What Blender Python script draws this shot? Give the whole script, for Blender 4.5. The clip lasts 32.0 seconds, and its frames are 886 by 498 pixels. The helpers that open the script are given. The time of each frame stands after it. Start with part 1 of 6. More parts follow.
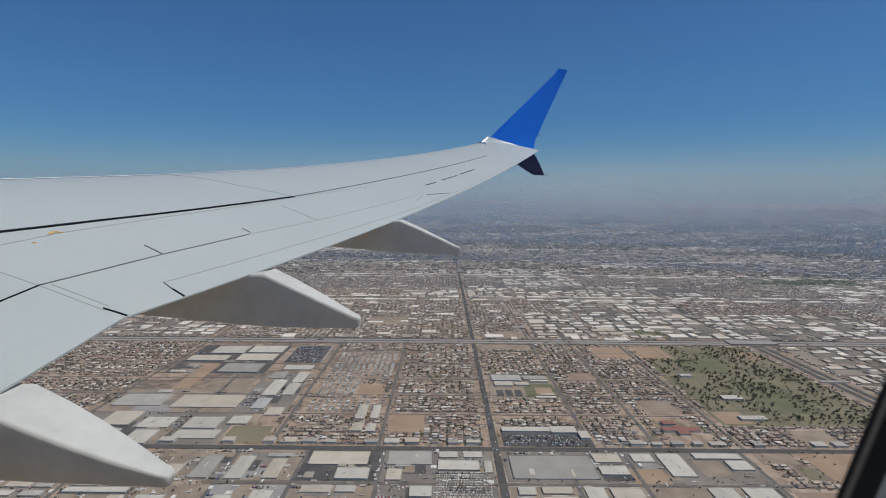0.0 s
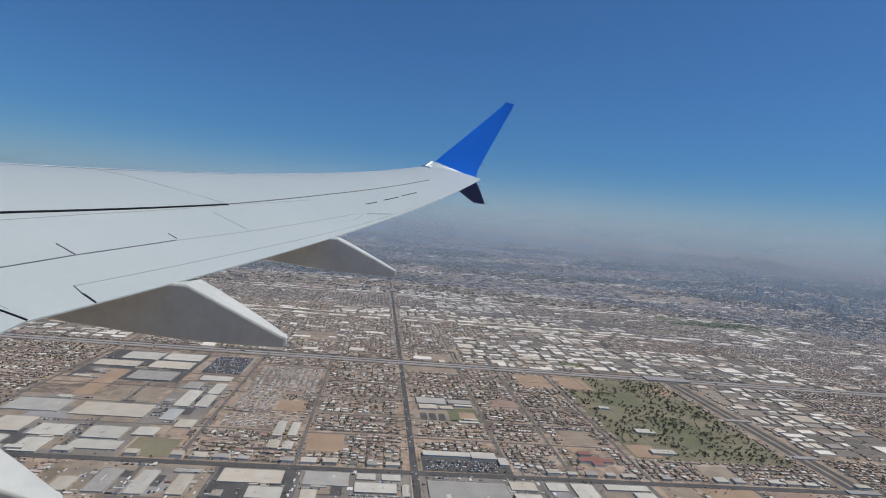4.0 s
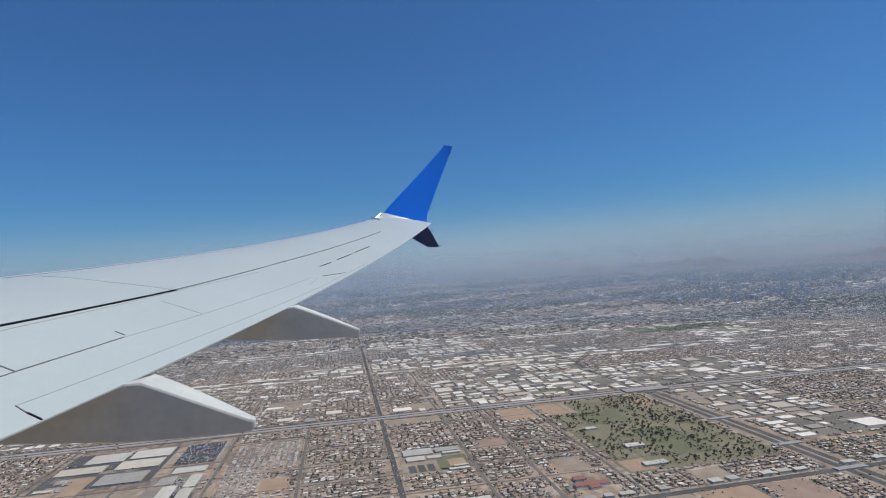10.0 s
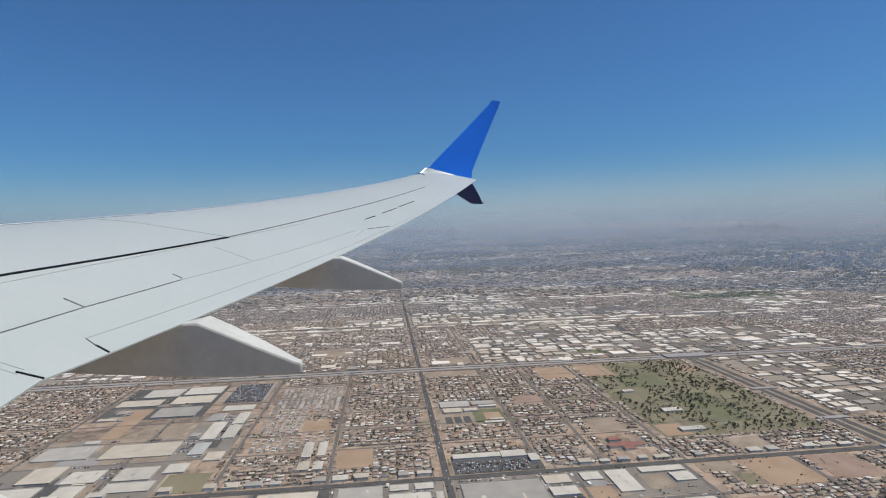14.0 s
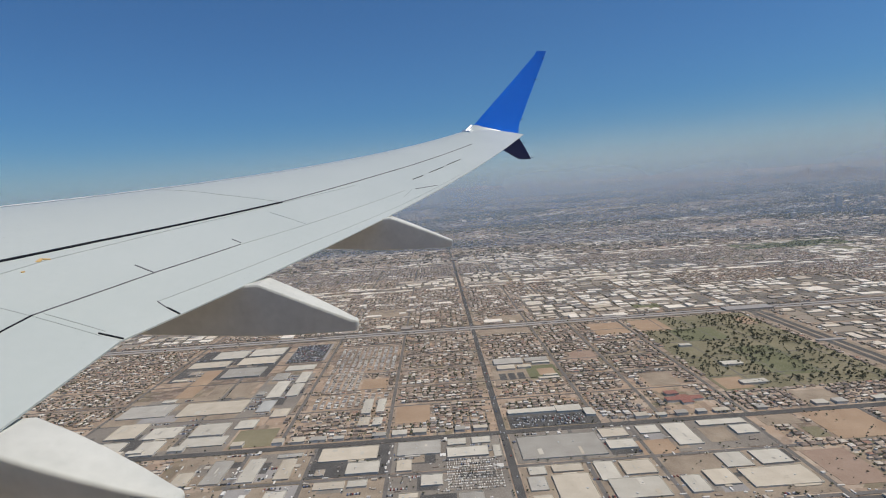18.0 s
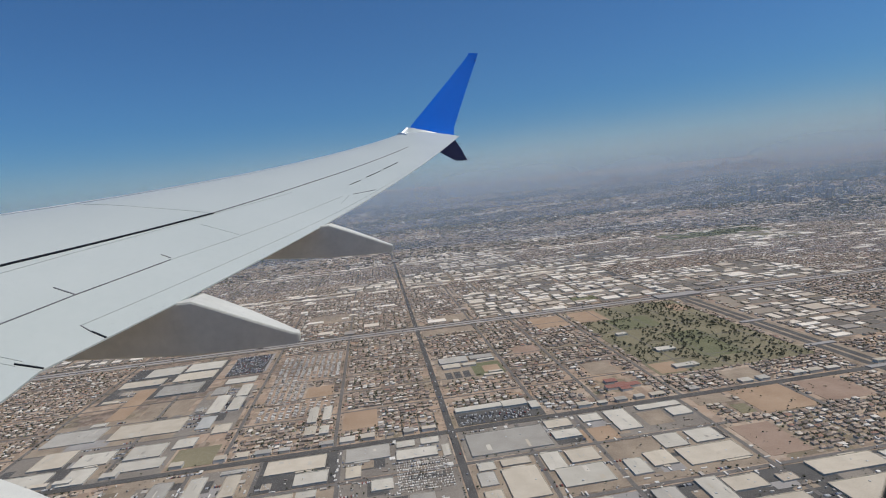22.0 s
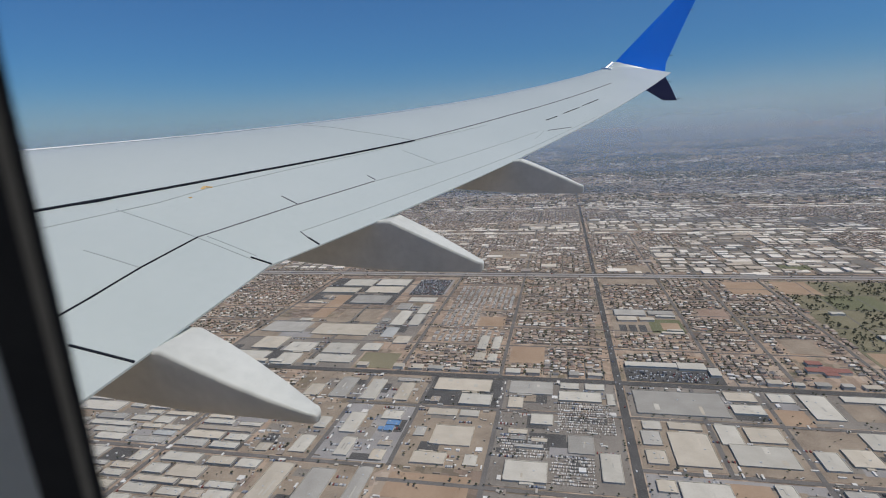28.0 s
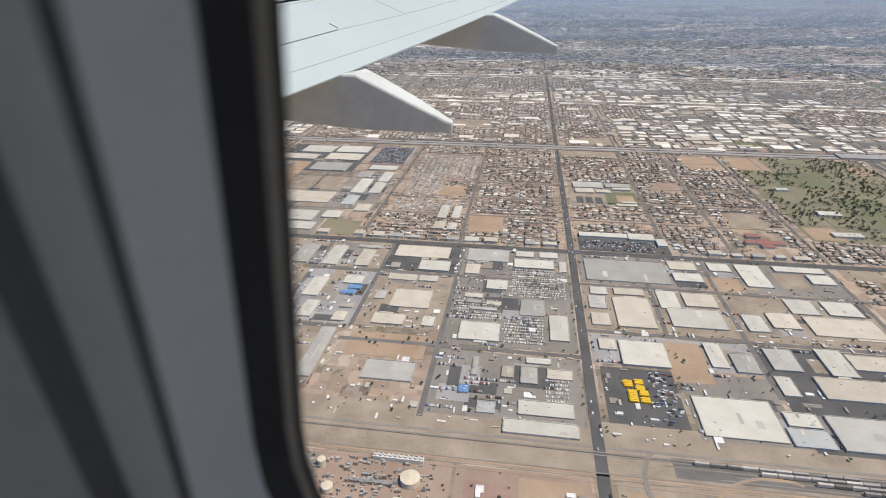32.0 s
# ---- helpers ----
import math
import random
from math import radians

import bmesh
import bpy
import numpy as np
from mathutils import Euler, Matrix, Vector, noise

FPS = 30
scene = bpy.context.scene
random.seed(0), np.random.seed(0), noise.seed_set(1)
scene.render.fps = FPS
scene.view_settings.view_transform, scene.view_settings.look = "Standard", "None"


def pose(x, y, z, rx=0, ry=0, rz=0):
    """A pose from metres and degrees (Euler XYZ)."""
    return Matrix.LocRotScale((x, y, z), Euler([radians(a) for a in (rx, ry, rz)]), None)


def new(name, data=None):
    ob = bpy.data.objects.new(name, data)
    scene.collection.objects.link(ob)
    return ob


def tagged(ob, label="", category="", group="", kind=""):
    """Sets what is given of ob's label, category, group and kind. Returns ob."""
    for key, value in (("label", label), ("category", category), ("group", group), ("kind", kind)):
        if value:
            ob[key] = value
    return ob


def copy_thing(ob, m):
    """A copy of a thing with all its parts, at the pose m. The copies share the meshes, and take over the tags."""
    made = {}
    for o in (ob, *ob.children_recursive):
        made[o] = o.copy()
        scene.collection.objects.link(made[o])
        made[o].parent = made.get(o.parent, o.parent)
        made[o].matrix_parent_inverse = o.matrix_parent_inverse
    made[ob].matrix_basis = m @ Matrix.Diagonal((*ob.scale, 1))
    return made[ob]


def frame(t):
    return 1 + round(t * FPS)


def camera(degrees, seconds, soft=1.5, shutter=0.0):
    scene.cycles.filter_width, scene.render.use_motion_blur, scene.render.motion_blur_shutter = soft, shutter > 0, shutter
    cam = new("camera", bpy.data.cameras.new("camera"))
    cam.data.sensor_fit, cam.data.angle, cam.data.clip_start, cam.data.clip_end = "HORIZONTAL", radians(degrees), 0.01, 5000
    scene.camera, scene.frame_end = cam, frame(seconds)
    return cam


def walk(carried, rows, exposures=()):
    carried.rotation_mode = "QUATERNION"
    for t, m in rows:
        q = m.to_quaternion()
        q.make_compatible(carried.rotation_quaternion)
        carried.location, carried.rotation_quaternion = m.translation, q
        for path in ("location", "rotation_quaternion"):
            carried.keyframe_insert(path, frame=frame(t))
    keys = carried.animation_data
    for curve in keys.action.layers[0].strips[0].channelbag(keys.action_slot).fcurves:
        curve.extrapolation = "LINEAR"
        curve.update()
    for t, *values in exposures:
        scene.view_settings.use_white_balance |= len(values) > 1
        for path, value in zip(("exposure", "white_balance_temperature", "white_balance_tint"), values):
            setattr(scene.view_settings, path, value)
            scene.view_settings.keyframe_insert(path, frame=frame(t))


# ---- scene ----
cam = camera(76.4, 32.0, soft=1.02)
cam.data.dof.use_dof = True
cam.data.dof.focus_distance = 40.0
cam.data.dof.aperture_fstop = 11.0
# The eye of a passenger at a starboard window; x points outboard, y forward, z up, ground at z = 0.
# The town below is laid out at a little over half size, so that it reaches the skyline inside the camera's range.
PATH = [
    (0, pose(0.0565, -0.0117, 249.9294, 85.06, -0.457, -89.98)),
    (0.5, pose(0.0890, -0.0253, 249.9862, 84.733, -1.770, -92.730)),
    (1, pose(0.0753, -0.0230, 250.0086, 85.006, -0.960, -96.166)),
    (1.5, pose(0.0929, -0.0004, 250.0135, 84.457, -2.787, -99.415)),
    (2, pose(0.0804, -0.0140, 249.9917, 87.135, -5.867, -96.908)),
    (2.5, pose(0.0867, 0.0062, 249.9681, 87.120, -9.348, -97.108)),
    (4.5, pose(0.1001, 0.0000, 249.9813, 86.068, -2.754, -95.123)),
    (5, pose(0.0986, 0.0111, 249.9953, 79.722, 0.143, -90.089)),
    (5.5, pose(0.0937, 0.0190, 249.9969, 80.479, 0.390, -91.492)),
    (6, pose(0.1159, 0.0079, 250.0193, 85.326, -0.224, -95.742)),
    (6.5, pose(0.0720, -0.0066, 250.0225, 85.431, -0.030, -94.764)),
    (7, pose(0.0917, -0.0262, 250.0018, 86.392, 0.551, -95.193)),
    (7.5, pose(0.1042, -0.0139, 250.0161, 88.642, 1.193, -97.357)),
    (8, pose(0.0971, -0.0293, 250.0243, 89.181, 1.847, -98.277)),
    (8.5, pose(0.1049, -0.0211, 250.0269, 90.352, 1.766, -99.282)),
    (9, pose(0.1032, -0.0144, 250.0196, 90.847, 1.727, -99.655)),
    (9.5, pose(0.0871, -0.0085, 250.0087, 91.173, 1.884, -99.972)),
    (10, pose(0.1104, -0.0350, 250.0217, 92.002, 3.437, -100.318)),
    (10.5, pose(0.1031, -0.0137, 250.0249, 92.727, 3.876, -101.166)),
    (11, pose(0.1056, -0.0173, 250.0227, 93.056, 4.067, -101.508)),
    (11.5, pose(0.1142, -0.0322, 250.0242, 92.404, 4.302, -101.667)),
    (12, pose(0.0749, 0.0146, 250.0017, 88.876, 1.077, -98.249)),
    (12.5, pose(0.0834, 0.0059, 250.0000, 85.778, 1.116, -89.877)),
    (13, pose(0.0715, -0.0052, 250.0063, 85.804, 2.922, -89.253)),
    (13.5, pose(0.0788, -0.0268, 250.0154, 88.816, 2.106, -94.733)),
    (15.5, pose(0.0846, 0.0015, 250.0037, 85.273, 2.202, -98.363)),
    (16, pose(0.0825, 0.0019, 250.0069, 85.222, 11.881, -96.819)),
    (16.5, pose(0.0814, 0.0017, 250.0063, 86.083, 12.045, -99.650)),
    (17, pose(0.0830, -0.0023, 250.0054, 86.045, 7.983, -99.014)),
    (17.5, pose(0.0871, -0.0282, 250.0088, 84.528, 2.029, -91.148)),
    (18, pose(0.0742, -0.0141, 249.9847, 83.921, 3.930, -91.138)),
    (18.5, pose(0.0754, 0.0025, 249.9991, 84.265, 5.072, -91.700)),
    (19, pose(0.1043, -0.0337, 250.0196, 85.031, 5.173, -94.352)),
    (19.5, pose(0.0934, -0.0236, 250.0095, 85.839, 4.757, -97.281)),
    (20, pose(0.0973, -0.0329, 250.0199, 86.029, 4.539, -97.290)),
    (20.5, pose(0.0729, -0.0149, 250.0304, 84.587, 4.562, -95.084)),
    (21, pose(0.0741, -0.0056, 250.0234, 83.083, 4.982, -89.997)),
    (21.5, pose(0.0843, -0.0046, 250.0160, 83.949, 5.082, -93.260)),
    (22, pose(0.0902, -0.0177, 250.0201, 83.527, 5.675, -97.404)),
    (22.5, pose(0.0642, 0.0075, 249.9855, 86.913, -2.085, -91.989)),
    (23, pose(0.0916, 0.0013, 249.9777, 84.075, -2.185, -88.180)),
    (23.5, pose(0.0688, -0.0102, 249.9752, 81.733, -2.432, -88.354)),
    (24, pose(0.0437, -0.0263, 249.9651, 76.588, -2.391, -84.676)),
    (24.5, pose(0.0560, -0.0298, 249.9503, 79.923, 0.198, -80.561)),
    (25, pose(0.1043, 0.0029, 249.9857, 80.489, 0.710, -81.223)),
    (25.5, pose(0.1267, 0.0332, 249.9495, 80.261, -1.227, -80.405)),
    (26, pose(0.1319, 0.0420, 249.9519, 79.061, -0.572, -75.124)),
    (26.5, pose(0.1296, 0.0401, 249.9533, 79.436, 2.466, -75.330)),
    (28.5, pose(0.1179, 0.0257, 250.0185, 77.881, 1.989, -79.135)),
    (29, pose(0.1117, 0.0247, 250.0203, 74.174, 2.830, -79.080)),
    (29.5, pose(0.1179, 0.0728, 250.0073, 70.322, 1.556, -84.422)),
    (30, pose(0.1284, 0.0990, 249.9983, 64.377, -1.346, -88.427)),
    (30.5, pose(0.1352, 0.0996, 250.0053, 61.595, -1.753, -89.450)),
    (31, pose(0.1421, 0.0956, 250.0136, 63.720, -4.479, -89.196)),
    (31.5, pose(0.1460, 0.0953, 249.9715, 64.513, -2.910, -85.945)),
    (32, pose(0.1442, 0.0918, 249.9253, 65.267, 0.066, -81.658)),
]
walk(cam, PATH, [(0, -0.5, 6470, 10), (2, -0.46, 6400, 10), (5, -0.3, 6330, 10), (8, -0.23, 6350, 10), (9, -0.27, 6220, 10), (11, -0.22, 6300, 10), (12, -0.2, 6480, 10), (13, -0.17, 6480, 10), (16, -0.17, 6950, 10), (17, -0.3, 6950, 10), (18, -0.25, 6800, 10), (20, -0.3, 6800, 10), (22, -0.33, 6600, 10), (23, -0.39, 6430, 10), (24, -0.34, 6450, 10), (28, -0.43, 6430, 10), (29, -0.42, 6450, 10), (30, 0.02, 6520, 10), (31, 0.12, 6680, 10), (32, 0.14, 6680, 10)])

# ---- sky, sun ----
SUN_AZ, SUN_EL = -106.0, 64.0
world = bpy.data.worlds.new("sky")
scene.world = world
world.use_nodes = True
wn = world.node_tree.nodes
wl = world.node_tree.links
wn.clear()
sky = wn.new("ShaderNodeTexSky")
sky.sky_type = "NISHITA"
sky.sun_disc = False
sky.sun_elevation = radians(SUN_EL)
sky.sun_rotation = radians(90 - SUN_AZ)
sky.altitude = 300
sky.air_density = 1.0
sky.dust_density = 1.3
sky.ozone_density = 2.5
bg = wn.new("ShaderNodeBackground")
bg.inputs["Strength"].default_value = 0.079
wo = wn.new("ShaderNodeOutputWorld")
tint = wn.new("ShaderNodeMix")
tint.data_type, tint.blend_type = "RGBA", "MULTIPLY"
tint.inputs[0].default_value = 1.0
tint.inputs[7].default_value = (0.45, 0.90, 1.35, 1)
wl.new(sky.outputs[0], tint.inputs[6])
wl.new(tint.outputs[2], bg.inputs["Color"])
wl.new(bg.outputs[0], wo.inputs["Surface"])
sun = new("sun", bpy.data.lights.new("sun", "SUN"))
sun.data.energy = 4.0
sun.data.angle = radians(0.53)
sun.data.color = (1.0, 0.93, 0.81)
sd = Vector((math.cos(radians(SUN_EL)) * math.cos(radians(SUN_AZ)), math.cos(radians(SUN_EL)) * math.sin(radians(SUN_AZ)), math.sin(radians(SUN_EL))))
sun.rotation_euler = sd.to_track_quat("Z", "Y").to_euler()

# ---- materials ----
def nodes_of(name):
    m = bpy.data.materials.new(name)
    m.use_nodes = True
    nt = m.node_tree
    return m, nt, nt.nodes["Principled BSDF"]


def surface(name, a, b, rough=0.7, scale=1.0, fine=None, metal=0.0, bump=0.0, island=False, each=False, spec=0.25, coat=0.0, spread=0.25):
    """Two colours mixed by noise at two scales; island and each vary the tone piece by piece."""
    m, nt, p = nodes_of(name)
    n, l = nt.nodes, nt.links
    geo = n.new("ShaderNodeNewGeometry")
    co = n.new("ShaderNodeTexCoord")
    n1 = n.new("ShaderNodeTexNoise")
    n1.inputs["Scale"].default_value = scale
    n1.inputs["Detail"].default_value = 4
    n2 = n.new("ShaderNodeTexNoise")
    n2.inputs["Scale"].default_value = fine or scale * 9
    n2.inputs["Detail"].default_value = 3
    for q in (n1, n2):
        l.new(co.outputs["Object"], q.inputs["Vector"])
    add = n.new("ShaderNodeMath")
    add.operation = "MULTIPLY_ADD"
    l.new(n2.outputs["Fac"], add.inputs[0])
    add.inputs[1].default_value = 0.5
    l.new(n1.outputs["Fac"], add.inputs[2])
    rng = n.new("ShaderNodeMapRange")
    l.new(add.outputs[0], rng.inputs["Value"])
    rng.inputs["From Min"].default_value = 0.52
    rng.inputs["From Max"].default_value = 0.98
    mix = n.new("ShaderNodeMix")
    mix.data_type = "RGBA"
    mix.inputs[6].default_value = (*a, 1)
    mix.inputs[7].default_value = (*b, 1)
    l.new(rng.outputs[0], mix.inputs[0])
    out = mix.outputs[2]
    if island or each:
        hsv = n.new("ShaderNodeHueSaturation")
        r = n.new("ShaderNodeMapRange")
        if island:
            l.new(geo.outputs["Random Per Island"], r.inputs["Value"])
        else:
            oi = n.new("ShaderNodeObjectInfo")
            l.new(oi.outputs["Random"], r.inputs["Value"])
        r.inputs["To Min"].default_value = 1 - spread
        r.inputs["To Max"].default_value = 1 + spread
        l.new(r.outputs[0], hsv.inputs["Value"])
        l.new(out, hsv.inputs["Color"])
        out = hsv.outputs[0]
    l.new(out, p.inputs["Base Color"])
    p.inputs["Roughness"].default_value = rough
    p.inputs["Metallic"].default_value = metal
    p.inputs["Specular IOR Level"].default_value = spec
    p.inputs["Coat Weight"].default_value = coat
    p.inputs["Coat Roughness"].default_value = 0.08
    if bump:
        bp = n.new("ShaderNodeBump")
        bp.inputs["Strength"].default_value = bump
        bp.inputs["Distance"].default_value = 0.02
        l.new(n2.outputs["Fac"], bp.inputs["Height"])
        l.new(bp.outputs[0], p.inputs["Normal"])
    return m


def palette(name, stops, rough=0.8, scale=0.4):
    """One of several plain colours for every island, with grain."""
    m, nt, p = nodes_of(name)
    n, l = nt.nodes, nt.links
    geo = n.new("ShaderNodeNewGeometry")
    ramp = n.new("ShaderNodeValToRGB")
    ramp.color_ramp.interpolation = "CONSTANT"
    el = ramp.color_ramp.elements
    while len(el) < len(stops):
        el.new(0.5)
    for e, (pos, c) in zip(el, stops):
        e.position = pos
        e.color = (*c, 1)
    l.new(geo.outputs["Random Per Island"], ramp.inputs[0])
    co = n.new("ShaderNodeTexCoord")
    nz = n.new("ShaderNodeTexNoise")
    nz.inputs["Scale"].default_value = scale
    nz.inputs["Detail"].default_value = 4
    l.new(co.outputs["Object"], nz.inputs["Vector"])
    r = n.new("ShaderNodeMapRange")
    r.inputs["To Min"].default_value = 0.75
    r.inputs["To Max"].default_value = 1.2
    l.new(nz.outputs["Fac"], r.inputs["Value"])
    hsv = n.new("ShaderNodeHueSaturation")
    l.new(r.outputs[0], hsv.inputs["Value"])
    l.new(ramp.outputs[0], hsv.inputs["Color"])
    l.new(hsv.outputs[0], p.inputs["Base Color"])
    p.inputs["Roughness"].default_value = rough
    p.inputs["Specular IOR Level"].default_value = 0.12
    return m


M_SKIN = surface("wing_paint", (0.465, 0.505, 0.485), (0.505, 0.54, 0.52), rough=0.38, scale=0.7, fine=14, spec=0.4)
M_ROOT = surface("gloss_white", (0.52, 0.56, 0.545), (0.55, 0.59, 0.57), rough=0.27, scale=0.9, spec=1.0)
M_SKIN2 = surface("fairing_paint", (0.53, 0.53, 0.49), (0.645, 0.64, 0.595), rough=0.58, scale=2.6, fine=16, spec=0.15)
M_BLUE = surface("blue_paint", (0.001, 0.14, 0.66), (0.0014, 0.152, 0.70), rough=0.4, scale=1.5, coat=0.0, spec=0.05)
M_NAVY = surface("navy_paint", (0.012, 0.028, 0.15), (0.018, 0.036, 0.18), rough=0.6, scale=3, spec=0.1)
M_GAP = surface("dark_gap", (0.006, 0.008, 0.014), (0.012, 0.014, 0.022), rough=0.8, scale=6, spec=0.05)
M_SEAM2 = surface("dark_sealant", (0.15, 0.15, 0.16), (0.21, 0.21, 0.22), rough=0.8, scale=4)
M_SEAM = surface("seam_sealant", (0.37, 0.40, 0.39), (0.43, 0.46, 0.45), rough=0.7, scale=4)
M_LE = surface("bare_slat_metal", (0.80, 0.83, 0.88), (0.88, 0.90, 0.94), rough=0.36, scale=2.0, metal=1.0, spec=0.5)
M_GLINT = surface("glint_metal", (0.82, 0.82, 0.83), (0.88, 0.88, 0.89), rough=0.44, scale=6, metal=1.0, spec=0.5)
M_MARK = surface("orange_mark", (0.62, 0.38, 0.12), (0.70, 0.46, 0.18), rough=0.5, scale=20)
M_RUBBER = surface("black_rubber", (0.011, 0.011, 0.013), (0.017, 0.017, 0.019), rough=0.75, scale=30, spec=0.15)
M_LIP = surface("brown_seal", (0.10, 0.09, 0.082), (0.13, 0.118, 0.108), rough=0.6, scale=40)
# one grey plastic in two tones: lit inner reveal, outer surround darker for shade
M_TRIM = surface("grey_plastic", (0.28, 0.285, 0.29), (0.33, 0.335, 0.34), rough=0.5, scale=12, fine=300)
M_TRIM_SHADE = surface("grey_plastic_shade", (0.135, 0.138, 0.15), (0.17, 0.173, 0.185), rough=0.55, scale=12, fine=300)
M_GROOVE = surface("groove_plastic", (0.03, 0.03, 0.035), (0.05, 0.05, 0.055), rough=0.7, scale=20)
M_CABIN = surface("cabin_panel", (0.42, 0.42, 0.43), (0.5, 0.5, 0.5), rough=0.6, scale=4)

M_ASPH = surface("asphalt", (0.074, 0.070, 0.066), (0.122, 0.114, 0.106), rough=0.9, scale=0.05, fine=0.9)
M_STREET = surface("old_asphalt", (0.125, 0.114, 0.104), (0.19, 0.172, 0.155), rough=0.9, scale=0.04, fine=0.7)
M_YARD = surface("worn_yard", (0.185, 0.16, 0.135), (0.285, 0.25, 0.21), rough=0.9, scale=0.02, fine=0.3)
M_CONC = surface("concrete", (0.27, 0.25, 0.235), (0.37, 0.345, 0.32), rough=0.85, scale=0.03, fine=0.8)
M_DIRT = surface("bare_dirt", (0.32, 0.218, 0.142), (0.42, 0.30, 0.205), rough=0.95, scale=0.03, fine=0.35)
M_SAND = surface("pale_dirt", (0.235, 0.183, 0.135), (0.375, 0.302, 0.226), rough=0.95, scale=0.05, fine=0.6)
M_RED = surface("red_earth", (0.27, 0.165, 0.13), (0.35, 0.23, 0.18), rough=0.95, scale=0.05, fine=0.4)
M_TANR = surface("pinkish_earth", (0.275, 0.19, 0.14), (0.365, 0.265, 0.203), rough=0.95, scale=0.04, fine=0.4)
M_GRASS = surface("dry_grass", (0.17, 0.155, 0.095), (0.26, 0.225, 0.145), rough=0.95, scale=0.02, fine=0.25)
M_LAWN = surface("watered_lawn", (0.135, 0.138, 0.075), (0.185, 0.182, 0.105), rough=0.95, scale=0.05, fine=0.4)
M_WHITE = surface("white_roof", (0.48, 0.437, 0.363), (0.575, 0.532, 0.452), rough=0.75, scale=0.06, fine=0.8, each=True, spread=0.1)
M_CREAM = surface("cream_roof", (0.47, 0.405, 0.315), (0.57, 0.50, 0.40), rough=0.75, scale=0.06, fine=0.8, each=True, spread=0.12)
M_GREY = surface("grey_roof", (0.345, 0.318, 0.275), (0.44, 0.41, 0.36), rough=0.8, scale=0.05, fine=0.7, each=True, spread=0.15)
M_WALL = surface("tilt_wall", (0.52, 0.48, 0.42), (0.62, 0.575, 0.51), rough=0.85, scale=0.2, each=True, spread=0.2)
M_UNIT = surface("rooftop_metal", (0.42, 0.42, 0.42), (0.55, 0.55, 0.55), rough=0.5, scale=1.0)
M_YELLOW = surface("bus_yellow", (0.70, 0.42, 0.02), (0.78, 0.48, 0.03), rough=0.5, scale=1.0)
M_TEAL = surface("blue_tarp", (0.12, 0.23, 0.40), (0.16, 0.28, 0.46), rough=0.6, scale=0.4)
M_BRICK = surface("red_roof_tiles", (0.25, 0.115, 0.09), (0.31, 0.15, 0.12), rough=0.9, scale=0.3)
M_LEAF = surface("tree_leaves", (0.040, 0.044, 0.026), (0.082, 0.082, 0.050), rough=0.9, scale=0.5, fine=3, island=True, spread=0.45)
M_WOODS = surface("watered_trees", (0.030, 0.046, 0.026), (0.062, 0.080, 0.046), rough=0.9, scale=0.5, fine=3, island=True, spread=0.45)
M_TRUNK = surface("bark", (0.12, 0.085, 0.06), (0.18, 0.13, 0.09), rough=0.95, scale=2)
M_HROOF = palette("house_roofs", [(0.0, (0.36, 0.28, 0.225)), (0.2, (0.26, 0.205, 0.168)), (0.36, (0.46, 0.375, 0.30)), (0.54, (0.56, 0.49, 0.405)), (0.64, (0.19, 0.16, 0.14)), (0.75, (0.41, 0.305, 0.23)), (0.86, (0.70, 0.64, 0.56)), (0.95, (0.33, 0.20, 0.148))])
M_HWALL = palette("house_walls", [(0.0, (0.48, 0.40, 0.32)), (0.3, (0.58, 0.52, 0.45)), (0.55, (0.40, 0.32, 0.25)), (0.8, (0.66, 0.62, 0.57))])
M_MOBILE = palette("mobile_roofs", [(0.0, (0.66, 0.62, 0.56)), (0.38, (0.74, 0.71, 0.66)), (0.66, (0.46, 0.41, 0.35)), (0.84, (0.30, 0.25, 0.21))])
M_FARROOF = palette("far_roofs", [(0.0, (0.66, 0.575, 0.47)), (0.30, (0.80, 0.72, 0.615)), (0.70, (0.50, 0.42, 0.335)), (0.86, (0.34, 0.30, 0.26))])
M_BLOCKS = palette("distant_roofs", [(0.0, (0.30, 0.26, 0.22)), (0.35, (0.44, 0.39, 0.33)), (0.6, (0.22, 0.20, 0.18)), (0.88, (0.62, 0.57, 0.5))])
M_PLOTS = palette("yard_plots", [(0.0, (0.15, 0.14, 0.12)), (0.25, (0.40, 0.33, 0.26)), (0.5, (0.16, 0.155, 0.10)), (0.68, (0.30, 0.27, 0.235)), (0.86, (0.50, 0.45, 0.38))], rough=0.95)
M_FARPAD = palette("works_yards", [(0.0, (0.165, 0.148, 0.13)), (0.3, (0.225, 0.20, 0.17)), (0.6, (0.31, 0.265, 0.215)), (0.85, (0.19, 0.17, 0.148))], rough=0.95)
M_CARS = palette("car_paint", [(0.0, (0.56, 0.55, 0.53)), (0.35, (0.05, 0.05, 0.055)), (0.6, (0.3, 0.31, 0.33)), (0.84, (0.22, 0.06, 0.05)), (0.92, (0.10, 0.13, 0.22))], rough=0.35)
M_ROCK = surface("desert_rock", (0.16, 0.12, 0.10), (0.24, 0.18, 0.15), rough=0.95, scale=0.004, fine=0.03)
M_TOWER = surface("tower_stone", (0.52, 0.495, 0.455), (0.62, 0.595, 0.555), rough=0.5, scale=0.1, each=True, spread=0.35)
M_TGLASS = surface("tower_glass", (0.22, 0.23, 0.24), (0.28, 0.29, 0.30), rough=0.3, scale=0.2)
M_RUST = surface("plant_steel", (0.28, 0.255, 0.23), (0.42, 0.39, 0.35), rough=0.6, scale=0.5, island=True, spread=0.35)
